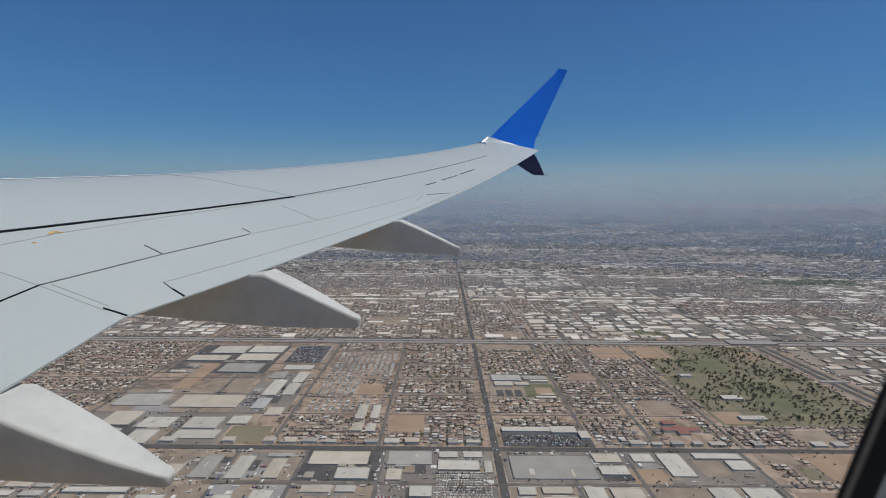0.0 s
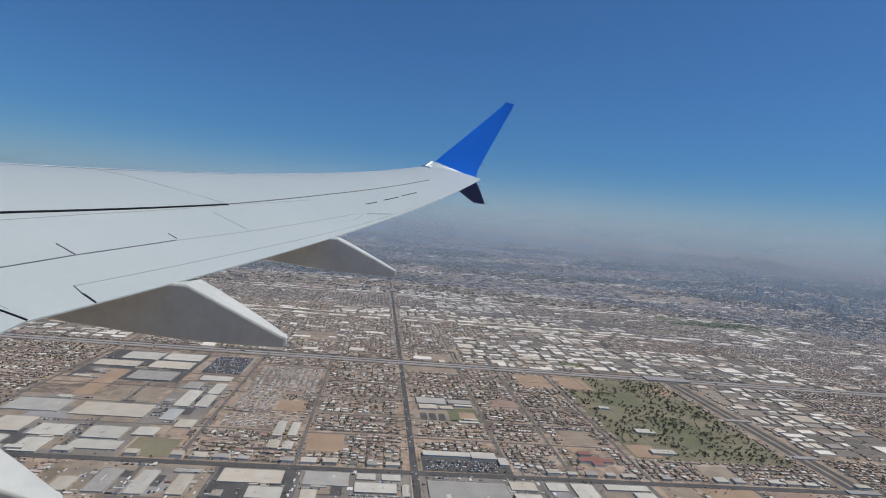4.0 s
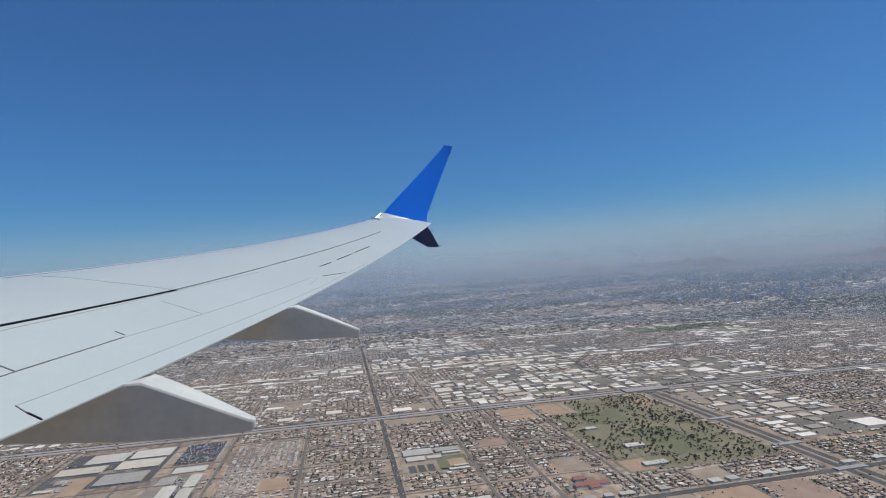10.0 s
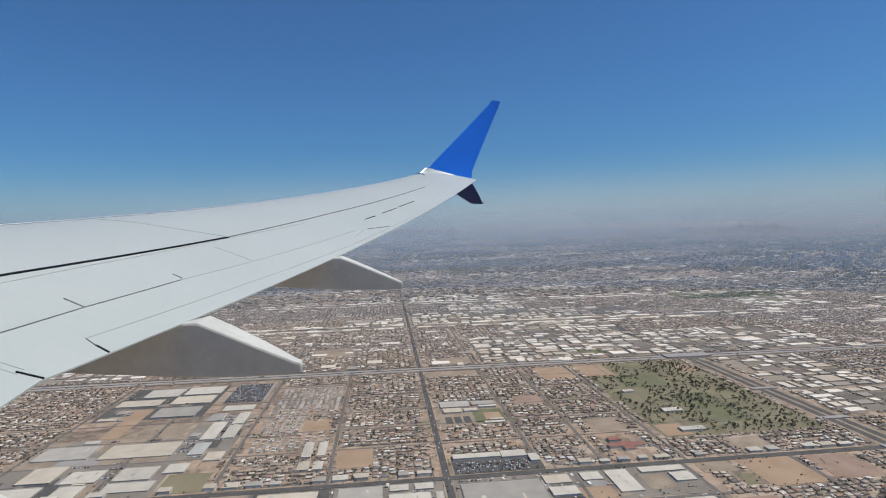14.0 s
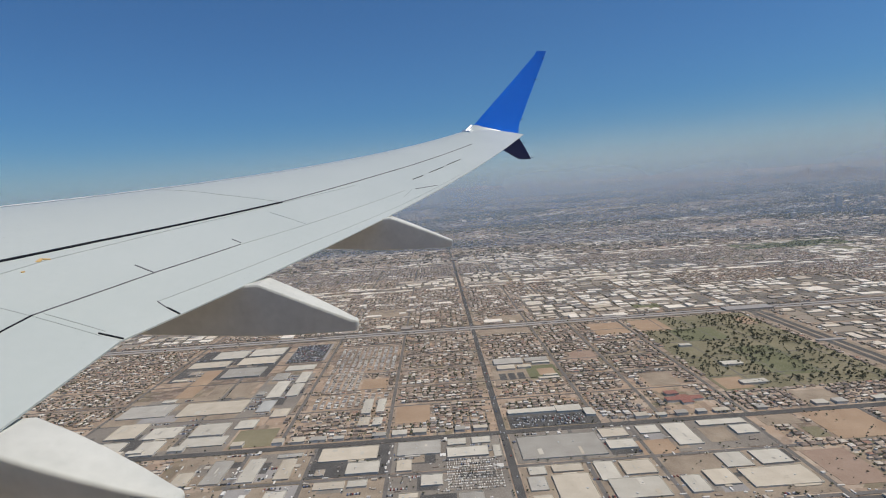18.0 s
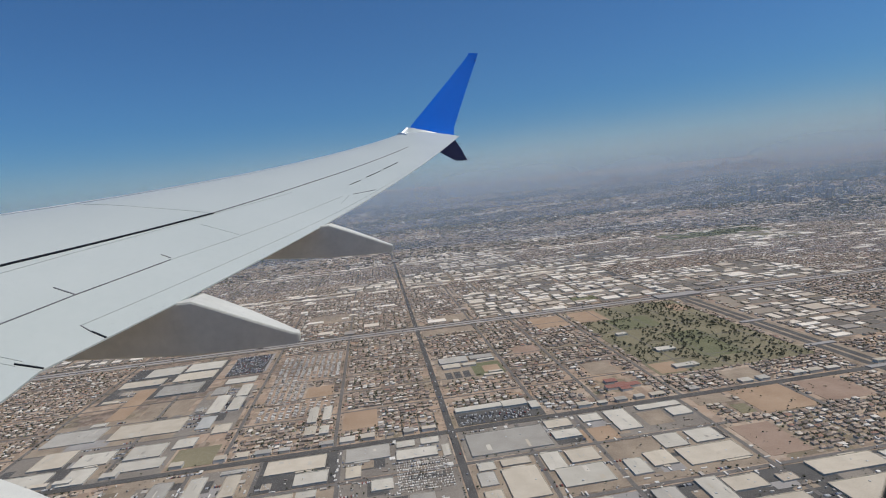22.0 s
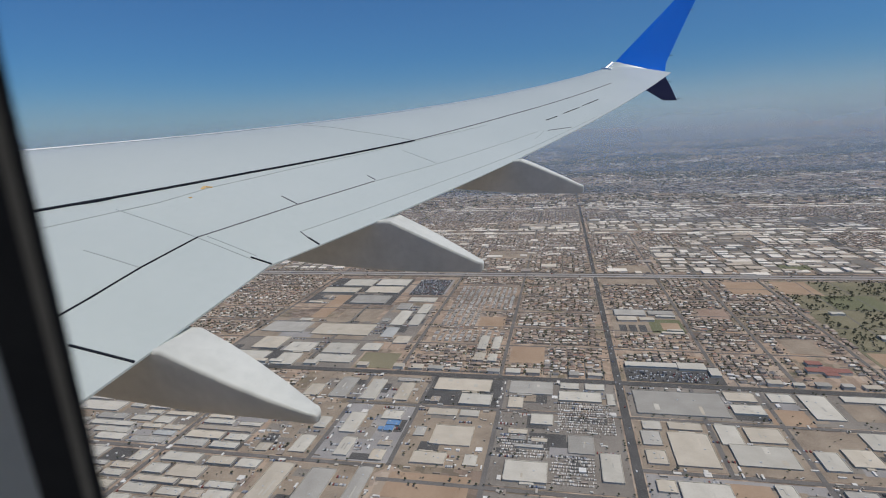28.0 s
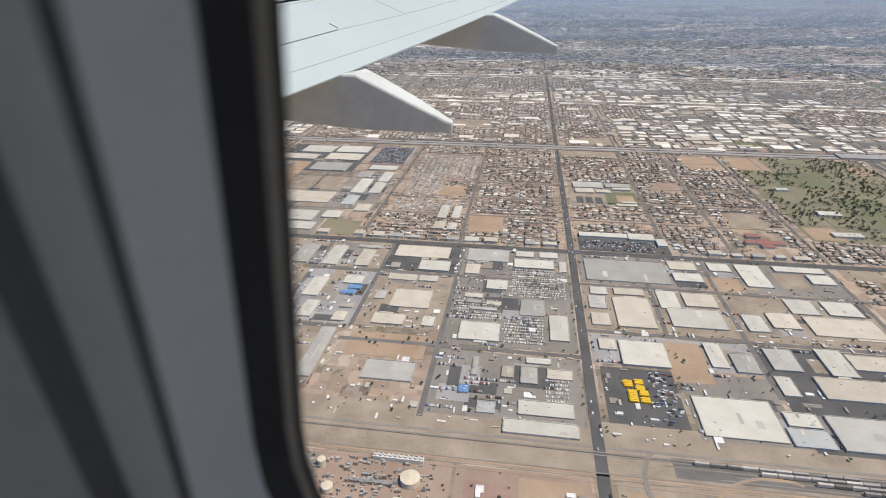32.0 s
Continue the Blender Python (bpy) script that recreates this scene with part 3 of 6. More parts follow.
def houses():
    rng = np.random.default_rng(3)
    out = []
    for x0, x1, y0, y1, px, street in ((404, 985, -1500, 900, 6.6, 18.0), (1000, 1860, -2300, 1500, 7.4, 20.0), (1870, 3300, -3300, 2400, 11.0, 30.0), (3300, 4650, -4200, 3600, 22.0, 42.0)):
        for way in (0, 1):
            u0, u1, v0, v1 = (x0, x1, y0, y1) if way == 0 else (y0, y1, x0, x1)
            us = np.arange(u0, u1, px)
            for vs_ in np.arange(v0, v1, street):
                for side in (-1, 1):
                    u = us + rng.uniform(-1.2, 1.2, len(us))
                    v = vs_ + side * street * 0.27 + rng.uniform(-1.3, 1.3, len(us))
                    x, y = (u, v) if way == 0 else (v, u)
                    block = (np.floor(x / 67) * 7 + np.floor((y + 55) / 112) * 13) % 5
                    k = (rng.random(len(x)) < (0.93 if x1 < 2000 else 0.45)) & ((block < 3) == (way == 0))
                    out.append(np.stack([x[k], y[k], np.full(k.sum(), px / 7.4)], -1))
    p = np.concatenate(out)
    p = p[~blocked(p[:, 0], p[:, 1])]
    # only what lies in the wedge that the window looks on
    ang = np.degrees(np.arctan2(p[:, 1], p[:, 0]))
    p = p[(ang < 46) & (ang > -58)]
    n = len(p)
    w = rng.uniform(3.8, 6.4, n) * np.minimum(p[:, 2], 1.9)
    d = rng.uniform(4.4, 7.4, n) * np.minimum(p[:, 2], 1.9)
    near = (p[:, 0] < 600) & (np.abs(p[:, 1] + 130) < 170)
    pick = np.flatnonzero(near)[:290]
    rest = np.setdiff1d(np.arange(n), pick)
    h = rng.uniform(1.4, 2.0, n)
    rise = rng.uniform(0.7, 1.2, n)
    # nearest houses one by one
    for i in pick:
        e = new("house")
        e.location = (p[i, 0], p[i, 1], 0)
        v, q, t, qm, tm = house_arrays(np.zeros(1), np.zeros(1), w[i:i + 1], d[i:i + 1], h[i:i + 1], rise[i:i + 1])
        wall_q = q[:4]
        bulk("wall", v[:8], wall_q, mats=[M_HWALL1[i % 4]], parent=e)
        bulk("roof", v[4:] + np.array([0, 0, 0.02]), q[4:] - 4, t - 4, mats=[M_HROOF1[i % 6]], parent=e)
        tagged(e, "low stucco house with a shallow hipped roof", "house", "houses near the cross street")
    for name, lo, hi in (("houses_near", 0, 985), ("houses_middle", 985, 1865), ("houses_far", 1865, 9000)):
        k = rest[(p[rest, 0] >= lo) & (p[rest, 0] < hi)]
        v, q, t, qm, tm = house_arrays(p[k, 0], p[k, 1], w[k], d[k], h[k], rise[k])
        ob = bulk(name, lifted(v), q, t, [M_HWALL, M_HROOF], qm, tm)
        tagged(ob, "rows of low stucco houses with tan and grey roofs", "houses", kind="stuff")
    # yard trees
    m = int(n * 2.4)
    i = rng.integers(0, n, m)
    tx = p[i, 0] + rng.uniform(-5, 5, m) * p[i, 2]
    ty = p[i, 1] + rng.choice([-1, 1], m) * rng.uniform(2.0, 6.0, m)
    bad = np.abs(ty - MAIN_Y) < 7
    tx, ty, sc = tx[~bad], ty[~bad], p[i, 2][~bad]
    r = (0.5 + 1.25 * rng.random(len(tx)) ** 1.8) * np.minimum(np.maximum(sc, 0.9), 1.7)
    for name, lo, hi in (("yard_trees_near", 0, 985), ("yard_trees_middle", 985, 1865), ("yard_trees_far", 1865, 9000)):
        k = (tx >= lo) & (tx < hi)
        v, t = clump_arrays(rng, tx[k], ty[k], r[k] * (0.5 if lo else 1.0) + 0.8, r[k] * (1.1 if lo else 1.0), far=lo > 0)
        tagged(bulk(name, lifted(v), tris=t, mats=[M_WOODS if lo > 1000 else M_LEAF]), "small dark green yard trees between the houses", "trees", kind="stuff")
    # drives, dry lawns and gravel beside the houses
    m = int(n * 1.2)
    i = rng.integers(0, n, m)
    i = i[p[i, 0] < 1860]
    gx, gy = p[i, 0] + rng.uniform(-4, 4, len(i)), p[i, 1] + rng.uniform(-6, 6, len(i))
    ok = ~blocked(gx, gy)
    gx, gy = gx[ok], gy[ok]
    v, q = box_arrays(gx, gy, rng.uniform(1.5, 6.0, len(gx)), rng.uniform(1.5, 6.0, len(gx)), 0.06 + 0.07 * rng.random(len(gx)))
    q = q.reshape(-1, 5, 4)[:, 0]
    tagged(bulk("yard_plots", v, q, mats=[M_PLOTS]), "patchwork of gravel, paving and dry lawn in yards", "yards", kind="stuff")
    m = int(n * 0.32)
    i = rng.integers(0, n, m)
    k = p[i, 0] < 1400
    sx, sy = p[i, 0][k] + rng.uniform(-4, 4, k.sum()), p[i, 1][k] + rng.choice([-1, 1], k.sum()) * rng.uniform(3.2, 5, k.sum())
    ok = (np.abs(sy - MAIN_Y) > 8) & ~blocked(sx, sy)
    sx, sy = sx[ok], sy[ok]
    v, q = box_arrays(sx, sy, rng.uniform(1.0, 3.0, len(sx)), rng.uniform(1.0, 3.2, len(sx)), rng.uniform(0.9, 1.6, len(sx)))
    tagged(bulk("yard_sheds", v, q, mats=[M_MOBILE]), "small pale sheds and awnings in back yards", "sheds", kind="stuff")
    # parked cars along the streets
    m = 5000
    i = rng.integers(0, n, m)
    k = p[i, 0] < 1300
    cx, cy = p[i, 0][k] + rng.uniform(-4, 4, k.sum()), p[i, 1][k] + rng.choice([-1, 1], k.sum()) * 6.0
    v, q = box_arrays(cx, cy, rng.uniform(2.0, 2.6, len(cx)), np.full(len(cx), 1.0), np.full(len(cx), 0.8), 0.1)
    tagged(bulk("street_cars", v, q, mats=[M_CARS]), "small cars parked along residential streets", "cars", kind="stuff")


def small_streets():
    """Narrow streets between the rows of houses, block by block, and bare plots among them."""
    rng = np.random.default_rng(44)
    rec, lots = [], []
    for i in range(int(414 // 67), int(1860 // 67)):
        for j in range(-16, 13):
            x0, y0 = i * 67.0, j * 112.0 - 55
            a = math.degrees(math.atan2(y0 + 56, x0 + 33))
            if not -60 < a < 48:
                continue
            way = 0 if ((i * 7 + j * 13) % 5) < 3 else 1
            st = 18.0 if x0 < 985 else 20.0
            base = (-1500 if way == 0 else 414) if x0 < 985 else (-2300 if way == 0 else 1000)
            lo, hi = (y0, y0 + 112) if way == 0 else (x0, x0 + 67)
            k = math.ceil((lo - base) / st)
            while base + k * st < hi:
                c = base + k * st
                if way == 0:
                    r = (x0 + 33.5, c, 67.0, 1.5)
                else:
                    r = (c, y0 + 56, 1.5, 112.0)
                if not blocked(np.array([r[0]]), np.array([r[1]]))[0]:
                    rec.append(r)
                k += 1
            for _ in range(2):
                x, y = x0 + rng.uniform(0, 67), y0 + rng.uniform(0, 112)
                if not blocked(np.array([x]), np.array([y]))[0]:
                    lots.append((x, y, rng.uniform(6, 22), rng.uniform(6, 22)))
    p = np.array(rec)
    v, q = box_arrays(p[:, 0], p[:, 1], p[:, 2], p[:, 3], 0.155)
    tagged(bulk("residential_streets", v, q, mats=[M_STREET]), "narrow grey residential streets between house rows", "streets", kind="structure")
    p = np.array(lots)
    v, q = box_arrays(p[:, 0], p[:, 1], p[:, 2], p[:, 3], 0.08 + 0.0002 * np.arange(len(p)) % 0.06)
    tagged(bulk("bare_plots", v, q, mats=[M_DIRT]), "bare tan plots among the houses", "plots", kind="structure")


small_streets()
M_HWALL1 = [surface("stucco_wall", c, tuple(v * 1.15 for v in c), rough=0.9, scale=0.5) for c in ((0.48, 0.40, 0.32), (0.58, 0.52, 0.45), (0.40, 0.32, 0.25), (0.62, 0.58, 0.53))]
M_HROOF1 = [surface("shingle_roof", c, tuple(v * 1.2 for v in c), rough=0.9, scale=0.6) for c in ((0.30, 0.25, 0.21), (0.20, 0.18, 0.165), (0.40, 0.35, 0.30), (0.55, 0.52, 0.48), (0.34, 0.26, 0.2), (0.26, 0.18, 0.14))]
houses()


def mobile_homes():
    rng = np.random.default_rng(8)
    xs, ys = [], []
    for r in MOBILE:
        for x in np.arange(r[0] + 3, r[1] - 3, 4.6):
            for y in np.arange(r[2] + 4, r[3] - 4, 8.4):
                if rng.random() < 0.9:
                    xs.append(x + rng.uniform(-.4, .4))
                    ys.append(y + rng.uniform(-.5, .5))
    xs, ys = np.array(xs), np.array(ys)
    n = len(xs)
    v, q, t, qm, tm = house_arrays(xs, ys, rng.uniform(1.5, 2.3, n), rng.uniform(4.0, 5.8, n), np.full(n, 1.5), np.full(n, 0.35))
    tagged(bulk("mobile_homes", v, q, t, [M_HWALL, M_MOBILE], qm, tm), "close rows of pale mobile homes", "mobile homes", kind="stuff")
    m = n // 2
    i = rng.integers(0, n, m)
    rr = rng.uniform(0.5, 1.2, m)
    v, t = clump_arrays(rng, xs[i] + 2.3, ys[i] + rng.uniform(-3, 3, m), rr + 0.6, rr)
    tagged(bulk("park_shrubs", v, tris=t, mats=[M_LEAF]), "dark shrubs between mobile homes", "trees", kind="stuff")


mobile_homes()


# ---- warehouses ----
def warehouse(x0, x1, y0, y1, h, mat, rng, label):
    e = new("warehouse")
    cx, cy, w, d = (x0 + x1) / 2, (y0 + y1) / 2, x1 - x0, y1 - y0
    e.location = (cx, cy, 0)
    v, q = box_arrays([0.], [0.], [w], [d], [h])
    bulk("wall", v, q[1:], mats=[M_WALL], parent=e)
    # low-pitched roof inside a parapet
    b = 0.35
    rv = np.array([[-w / 2 + b, -d / 2 + b, h - .3], [w / 2 - b, -d / 2 + b, h - .3], [w / 2 - b, d / 2 - b, h - .3], [-w / 2 + b, d / 2 - b, h - .3]])
    if w > d:
        rv = np.concatenate([rv, [[-w / 2 + b, 0, h], [w / 2 - b, 0, h]]])
        rq = [[0, 1, 5, 4], [4, 5, 2, 3]]
    else:
        rv = np.concatenate([rv, [[0, -d / 2 + b, h], [0, d / 2 - b, h]]])
        rq = [[0, 4, 5, 3], [4, 1, 2, 5]]
    top = bulk("roof", rv, rq, mats=[mat], parent=e)
    pv, pq = [], []
    for (ax, ay, aw, ad) in ((0, -d / 2, w, b), (0, d / 2, w, b), (-w / 2, 0, b, d), (w / 2, 0, b, d)):
        a, c = box_arrays([float(ax)], [float(ay)], [aw + .1], [ad + .02], [0.26], h - .24)
        pq.append(c + 8 * len(pv))
        pv.append(a)
    bulk("parapet", np.concatenate(pv), np.concatenate(pq), mats=[mat], parent=top)
    if rng.random() < 0.2 and min(w, d) > 14:
        # a lower wing on one long side
        wd = d * rng.uniform(.25, .5)
        oy = rng.uniform(-1, 1) * (d - wd) * 0.4
        sx_ = rng.choice([-1, 1])
        v, q = box_arrays([sx_ * (w / 2 + 1.4)], [oy], [2.8], [wd], [h * 0.62])
        bulk("annex", v, q, mats=[mat], parent=e)
    for k in range(int(rng.integers(1, 3))):
        v, q = box_arrays([rng.uniform(-.3, .3) * w], [rng.uniform(-.3, .3) * d], [rng.uniform(.1, .35) * w], [rng.uniform(.03, .1) * d], [0.06], h - .04)
        bulk("roof_patch", v, q, mats=[ROOFS[int(rng.integers(0, 3))][0]], parent=top)
    for k in range(int(rng.integers(1, 4))):
        ux, uy = rng.uniform(-w * .38, w * .38), rng.uniform(-d * .38, d * .38)
        a, c = box_arrays([ux], [uy], [rng.uniform(.8, 1.6)], [rng.uniform(.8, 1.6)], [0.5], h - .2)
        bulk("roof_unit", a, c, mats=[M_UNIT], parent=top)
    tagged(e, label, "warehouse", "warehouses in the industrial quarter")
    return e


ROOFS = ((M_WHITE, "flat-roofed warehouse with a bright white roof"), (M_CREAM, "flat-roofed warehouse with a cream-coloured roof"), (M_GREY, "flat-roofed warehouse with a weathered grey roof"))
PADS = ((M_YARD, "grey paved yard round a warehouse"), (M_SAND, "pale dirt yard round a warehouse"), (M_ASPH, "dark asphalt parking lot beside a warehouse"), (M_CONC, "concrete yard round a warehouse"))
M_PALEBLUE = surface("galvanised_roof", (0.37, 0.365, 0.34), (0.45, 0.44, 0.41), rough=0.75, scale=0.05, fine=0.6, each=True, spread=0.12)
M_TANROOF = surface("gravel_roof", (0.36, 0.30, 0.235), (0.45, 0.385, 0.31), rough=0.9, scale=0.06, fine=0.7, each=True, spread=0.15)
ROOFS += ((M_PALEBLUE, "flat-roofed warehouse with a dull galvanised roof"), (M_TANROOF, "flat-roofed warehouse with a tan gravel roof"))
CARS = []


def parcels(rng, x0, x1, y0, y1, least):
    w, d = x1 - x0, y1 - y0
    if max(w, d) < least * 1.5 or (max(w, d) < least * 2.2 and rng.random() < 0.3):
        return [(x0, x1, y0, y1)]
    f = rng.uniform(0.38, 0.62)
    if w * 1.5 > d and w > least * 0.8:
        m = x0 + w * f
        return parcels(rng, x0, m, y0, y1, least) + parcels(rng, m, x1, y0, y1, least)
    m = y0 + d * f
    return parcels(rng, x0, x1, y0, m, least) + parcels(rng, x0, x1, m, y1, least)


def long_parcels(rng, x0, x1, y0, y1):
    w, d = x1 - x0, y1 - y0
    if w > 26 or (w > 20 and rng.random() < 0.5):
        m = x0 + w * rng.uniform(0.4, 0.6)
        return long_parcels(rng, x0, m, y0, y1) + long_parcels(rng, m, x1, y0, y1)
    if d > 62 or (d > 34 and rng.random() < 0.62):
        m = y0 + d * rng.uniform(0.36, 0.64)
        return long_parcels(rng, x0, x1, y0, m) + long_parcels(rng, x0, x1, m, y1)
    return [(x0, x1, y0, y1)]


W, C, G, P, T = 0, 1, 2, 3, 5
ROOFS += ((M_TEAL, "hall with a faded blue metal roof"),)
# roof kind, x0, x1, y0, y1: the blocks of the works, street by street
BLOCK_SHOPS = [(G, 487, 533, -144, -66), (W, 520, 538, -174, -148), (W, 495, 512, -174, -148), (W, 522, 539, -206, -186), (W, 493, 539, -235, -212), (W, 529, 541, -294, -248), (W, 506, 525, -294, -273)]
BLOCK_MIDDLE = [(W, 459, 473, -82, -67), (G, 434, 456, -79, -64), (W, 407, 426, -79, -64), (W, 461, 473, -114, -88), (W, 407, 456, -116, -85), (W, 442, 473, -142, -125), (W, 448, 471, -174, -147), (W, 413, 443, -172, -129),
                (W, 448, 473, -256, -233), (W, 449, 473, -290, -263), (W, 414, 439, -204, -188), (C, 422, 446, -231, -209), (C, 415, 444, -292, -238)]
BLOCK_RAIL = [(W, 372, 386, -79, -66), (W, 354, 386, -115, -81), (W, 360, 391, -157, -145), (G, 356, 379, -178, -161), (G, 363, 390, -208, -188), (W, 361, 394, -244, -226), (W, 371, 390, -275, -246), (W, 334, 355, -195, -184),
              (C, 334, 358, -290, -211), (G, 285, 316, -290, -200), (W, 287, 325, -170, -121), (P, 285, 301, -196, -172), (W, 303, 316, -195, -175), (C, 372, 393, -378, -320), (W, 362, 390, -414, -384), (C, 332, 362, -412, -314), (W, 287, 321, -412, -308)]
BLOCK_TRADE = [(W, 528, 541, -16, 2), (W, 528, 541, -40, -22), (W, 502, 521, -36, 3), (W, 498, 521, -48, -41), (G, 513, 541, 9, 51), (W, 483, 504, 36, 50), (W, 455, 473, 8, 27), (G, 413, 439, -25, -5), (W, 378, 415, -44, -29), (W, 370, 396, 11, 43),
               (W, 290, 304, -42, -6), (W, 272, 284, -44, 3), (C, 437, 445, 29, 45), (G, 427, 433, 30, 42), (W, 426, 432, 12, 25), (G, 416, 421, 15, 38), (G, 326, 348, 24, 28), (T, 306, 314, 28, 35), (P, 288, 299, 9, 21), (G, 322, 341, -19, -7)]
BLOCK_WEST = [(W, 484, 509, 240, 256), (G, 484, 528, 210, 228), (W, 483, 527, 179, 194), (W, 484, 522, 147, 161), (W, 447, 463, 143, 161), (T, 437, 445, 141, 153), (W, 420, 455, 176, 191), (W, 425, 444, 206, 217), (W, 385, 411, 207, 221), (W, 385, 412, 170, 182), (W, 383, 399, 90, 117),
              (C, 412, 443, 74, 108), (W, 461, 473, 94, 121), (W, 461, 472, 74, 91), (W, 484, 505, 66, 96), (C, 512, 539, 70, 126), (G, 308, 372, 142, 154), (G, 307, 365, 170, 190), (W, 310, 368, 206, 224), (G, 312, 334, 69, 106)]
BLOCK_FREEWAY = [(W, 893, 936, 322, 374), (W, 899, 940, 261, 316), (W, 852, 890, 262, 320), (G, 793, 835, 267, 324), (C, 655, 697, 247, 326), (W, 594, 624, 299, 334), (W, 554, 587, 303, 328), (W, 593, 625, 246, 283), (W, 567, 589, 237, 283), (W, 605, 628, 216, 238),
                 (W, 807, 830, 191, 233), (W, 749, 794, 190, 205), (W, 699, 744, 190, 205), (G, 766, 795, 222, 241), (W, 698, 760, 212, 230), (P, 652, 688, 212, 229), (C, 632, 656, 187, 206), (W, 560, 590, 345, 400), (W, 600, 640, 345, 380), (G, 660, 700, 340, 400), (W, 850, 880, 335, 395)]
WORKS_PADS = [(482, 544, -297, -60), (402, 474, -297, -60), (282, 394, -416, -183), (355, 394, -179, -60), (284, 352, -179, -118), (364, 474, -50, 55), (482, 544, -50, 55), (284, 356, -50, 55), (380, 474, 59, 131), (482, 544, 59, 131),
              (380, 474, 135, 198), (482, 544, 135, 260), (300, 372, 140, 230), (380, 474, 202, 260), (850, 945, 184, 244), (790, 945, 256, 400), (640, 790, 184, 250), (552, 640, 232, 410), (640, 720, 250, 410)]


def yard_rows(x0, x1, y0, y1, rng, dense):
    """Cars and trailers in rows round the buildings of a yard."""
    for x in np.arange(x0 + 2, x1 - 1, 4.6):
        if rng.random() < dense:
            a = rng.uniform(y0, y1)
            for yy in np.arange(a, min(a + rng.uniform(8, 40), y1), 1.5):
                if rng.random() < 0.75:
                    CARS.append((x, yy))


def industry_near():
    rng = np.random.default_rng(11)
    built = []
    for blk in (BLOCK_SHOPS, BLOCK_MIDDLE, BLOCK_RAIL, BLOCK_TRADE, BLOCK_WEST, BLOCK_FREEWAY):
        for k, a, b, c, d in blk:
            built.append((a, b, c, d))
            kind = ROOFS[k] if k or rng.random() < 0.72 else ROOFS[1]
            warehouse(a, b, c, d, rng.uniform(1.3, 1.9), kind[0], rng, kind[1])
    for r in WORKS_PADS:
        pm, pl = PADS[rng.choice(4, p=(0.40, 0.26, 0.22, 0.12))]
        slab("yard", *r, pm, 0.13, pl, "yard")
        for _ in range(int((r[1] - r[0]) * (r[3] - r[2]) / 900)):
            w, d = rng.uniform(8, 30), rng.uniform(8, 34)
            x, y = rng.uniform(r[0], max(r[1] - w, r[0] + 1)), rng.uniform(r[2], max(r[3] - d, r[2] + 1))
            pm, pl = PADS[rng.choice(4, p=(0.25, 0.25, 0.36, 0.14))]
            slab("yard_patch", x, min(x + w, r[1]), y, min(y + d, r[3]), pm, 0.134 + 0.05 * rng.random(), pl, "yard")
        yard_rows(*r, rng, 0.55)
    # smaller halls that fill the blocks
    for r in WORKS_PADS:
        for _ in range(int((r[1] - r[0]) * (r[3] - r[2]) / 330)):
            w, d = rng.uniform(7, 17), rng.uniform(8, 26)
            x, y = rng.uniform(r[0] + 2, max(r[1] - w - 2, r[0] + 3)), rng.uniform(r[2] + 2, max(r[3] - d - 2, r[2] + 3))
            if x + w > r[1] - 1 or y + d > r[3] - 1:
                continue
            if any(a - 4 < x + w and x < b + 4 and c - 4 < y + d and y < e_ + 4 for a, b, c, e_ in built + [q_[:4] for q_ in VACANT + GREEN] + [BUS_YARD, (846, 944, 184, 243), (446, 498, -44, 4), (404, 436, 12, 50), (372, 410, -24, 8)]):
                continue
            m, lab = ROOFS[rng.choice(5, p=(0.46, 0.27, 0.14, 0.05, 0.08))]
            built.append((x, x + w, y, y + d))
            warehouse(x, x + w, y, y + d, rng.uniform(1.1, 1.7), m, rng, lab)
    # the works go on beyond, street by street
    for x0, x1, y0, y1 in ((282, 394, -620, -420), (282, 394, -830, -624), (282, 394, -1000, -834), (300, 372, 234, 326), (380, 480, 264, 326), (300, 372, 334, 520), (380, 480, 334, 520)):
        for (a, b, c, d) in long_parcels(rng, x0, x1, y0, y1):
            pm, pl = PADS[rng.choice(4, p=(0.4, 0.28, 0.2, 0.12))]
            slab("yard", a + .6, b - .6, c + .6, d - .6, pm, 0.14, pl, "yard")
            if rng.random() < 0.14:
                continue
            ix, iy = (b - a) * rng.uniform(.08, .2), (d - c) * rng.uniform(.05, .14)
            m, lab = ROOFS[rng.choice(5, p=(0.48, 0.28, 0.12, 0.05, 0.07))]
            built.append((a + ix, b - ix, c + iy, d - iy))
            warehouse(a + ix, b - ix, c + iy, d - iy, rng.uniform(1.3, 2.0), m, rng, lab)
            yard_rows(a, b, c, d, rng, 0.4)
    # keep cars clear of the buildings
    keep = []
    for x, y in CARS:
        if not any(a - 1.6 < x < b + 1.6 and c - 0.9 < y < d + 0.9 for a, b, c, d in built) and not any(r[0] < x < r[1] and r[2] < y < r[3] for r in VACANT):
            keep.append((x, y))
    CARS[:] = keep
    BUILT.extend(built)


BUILT = []
industry_near()


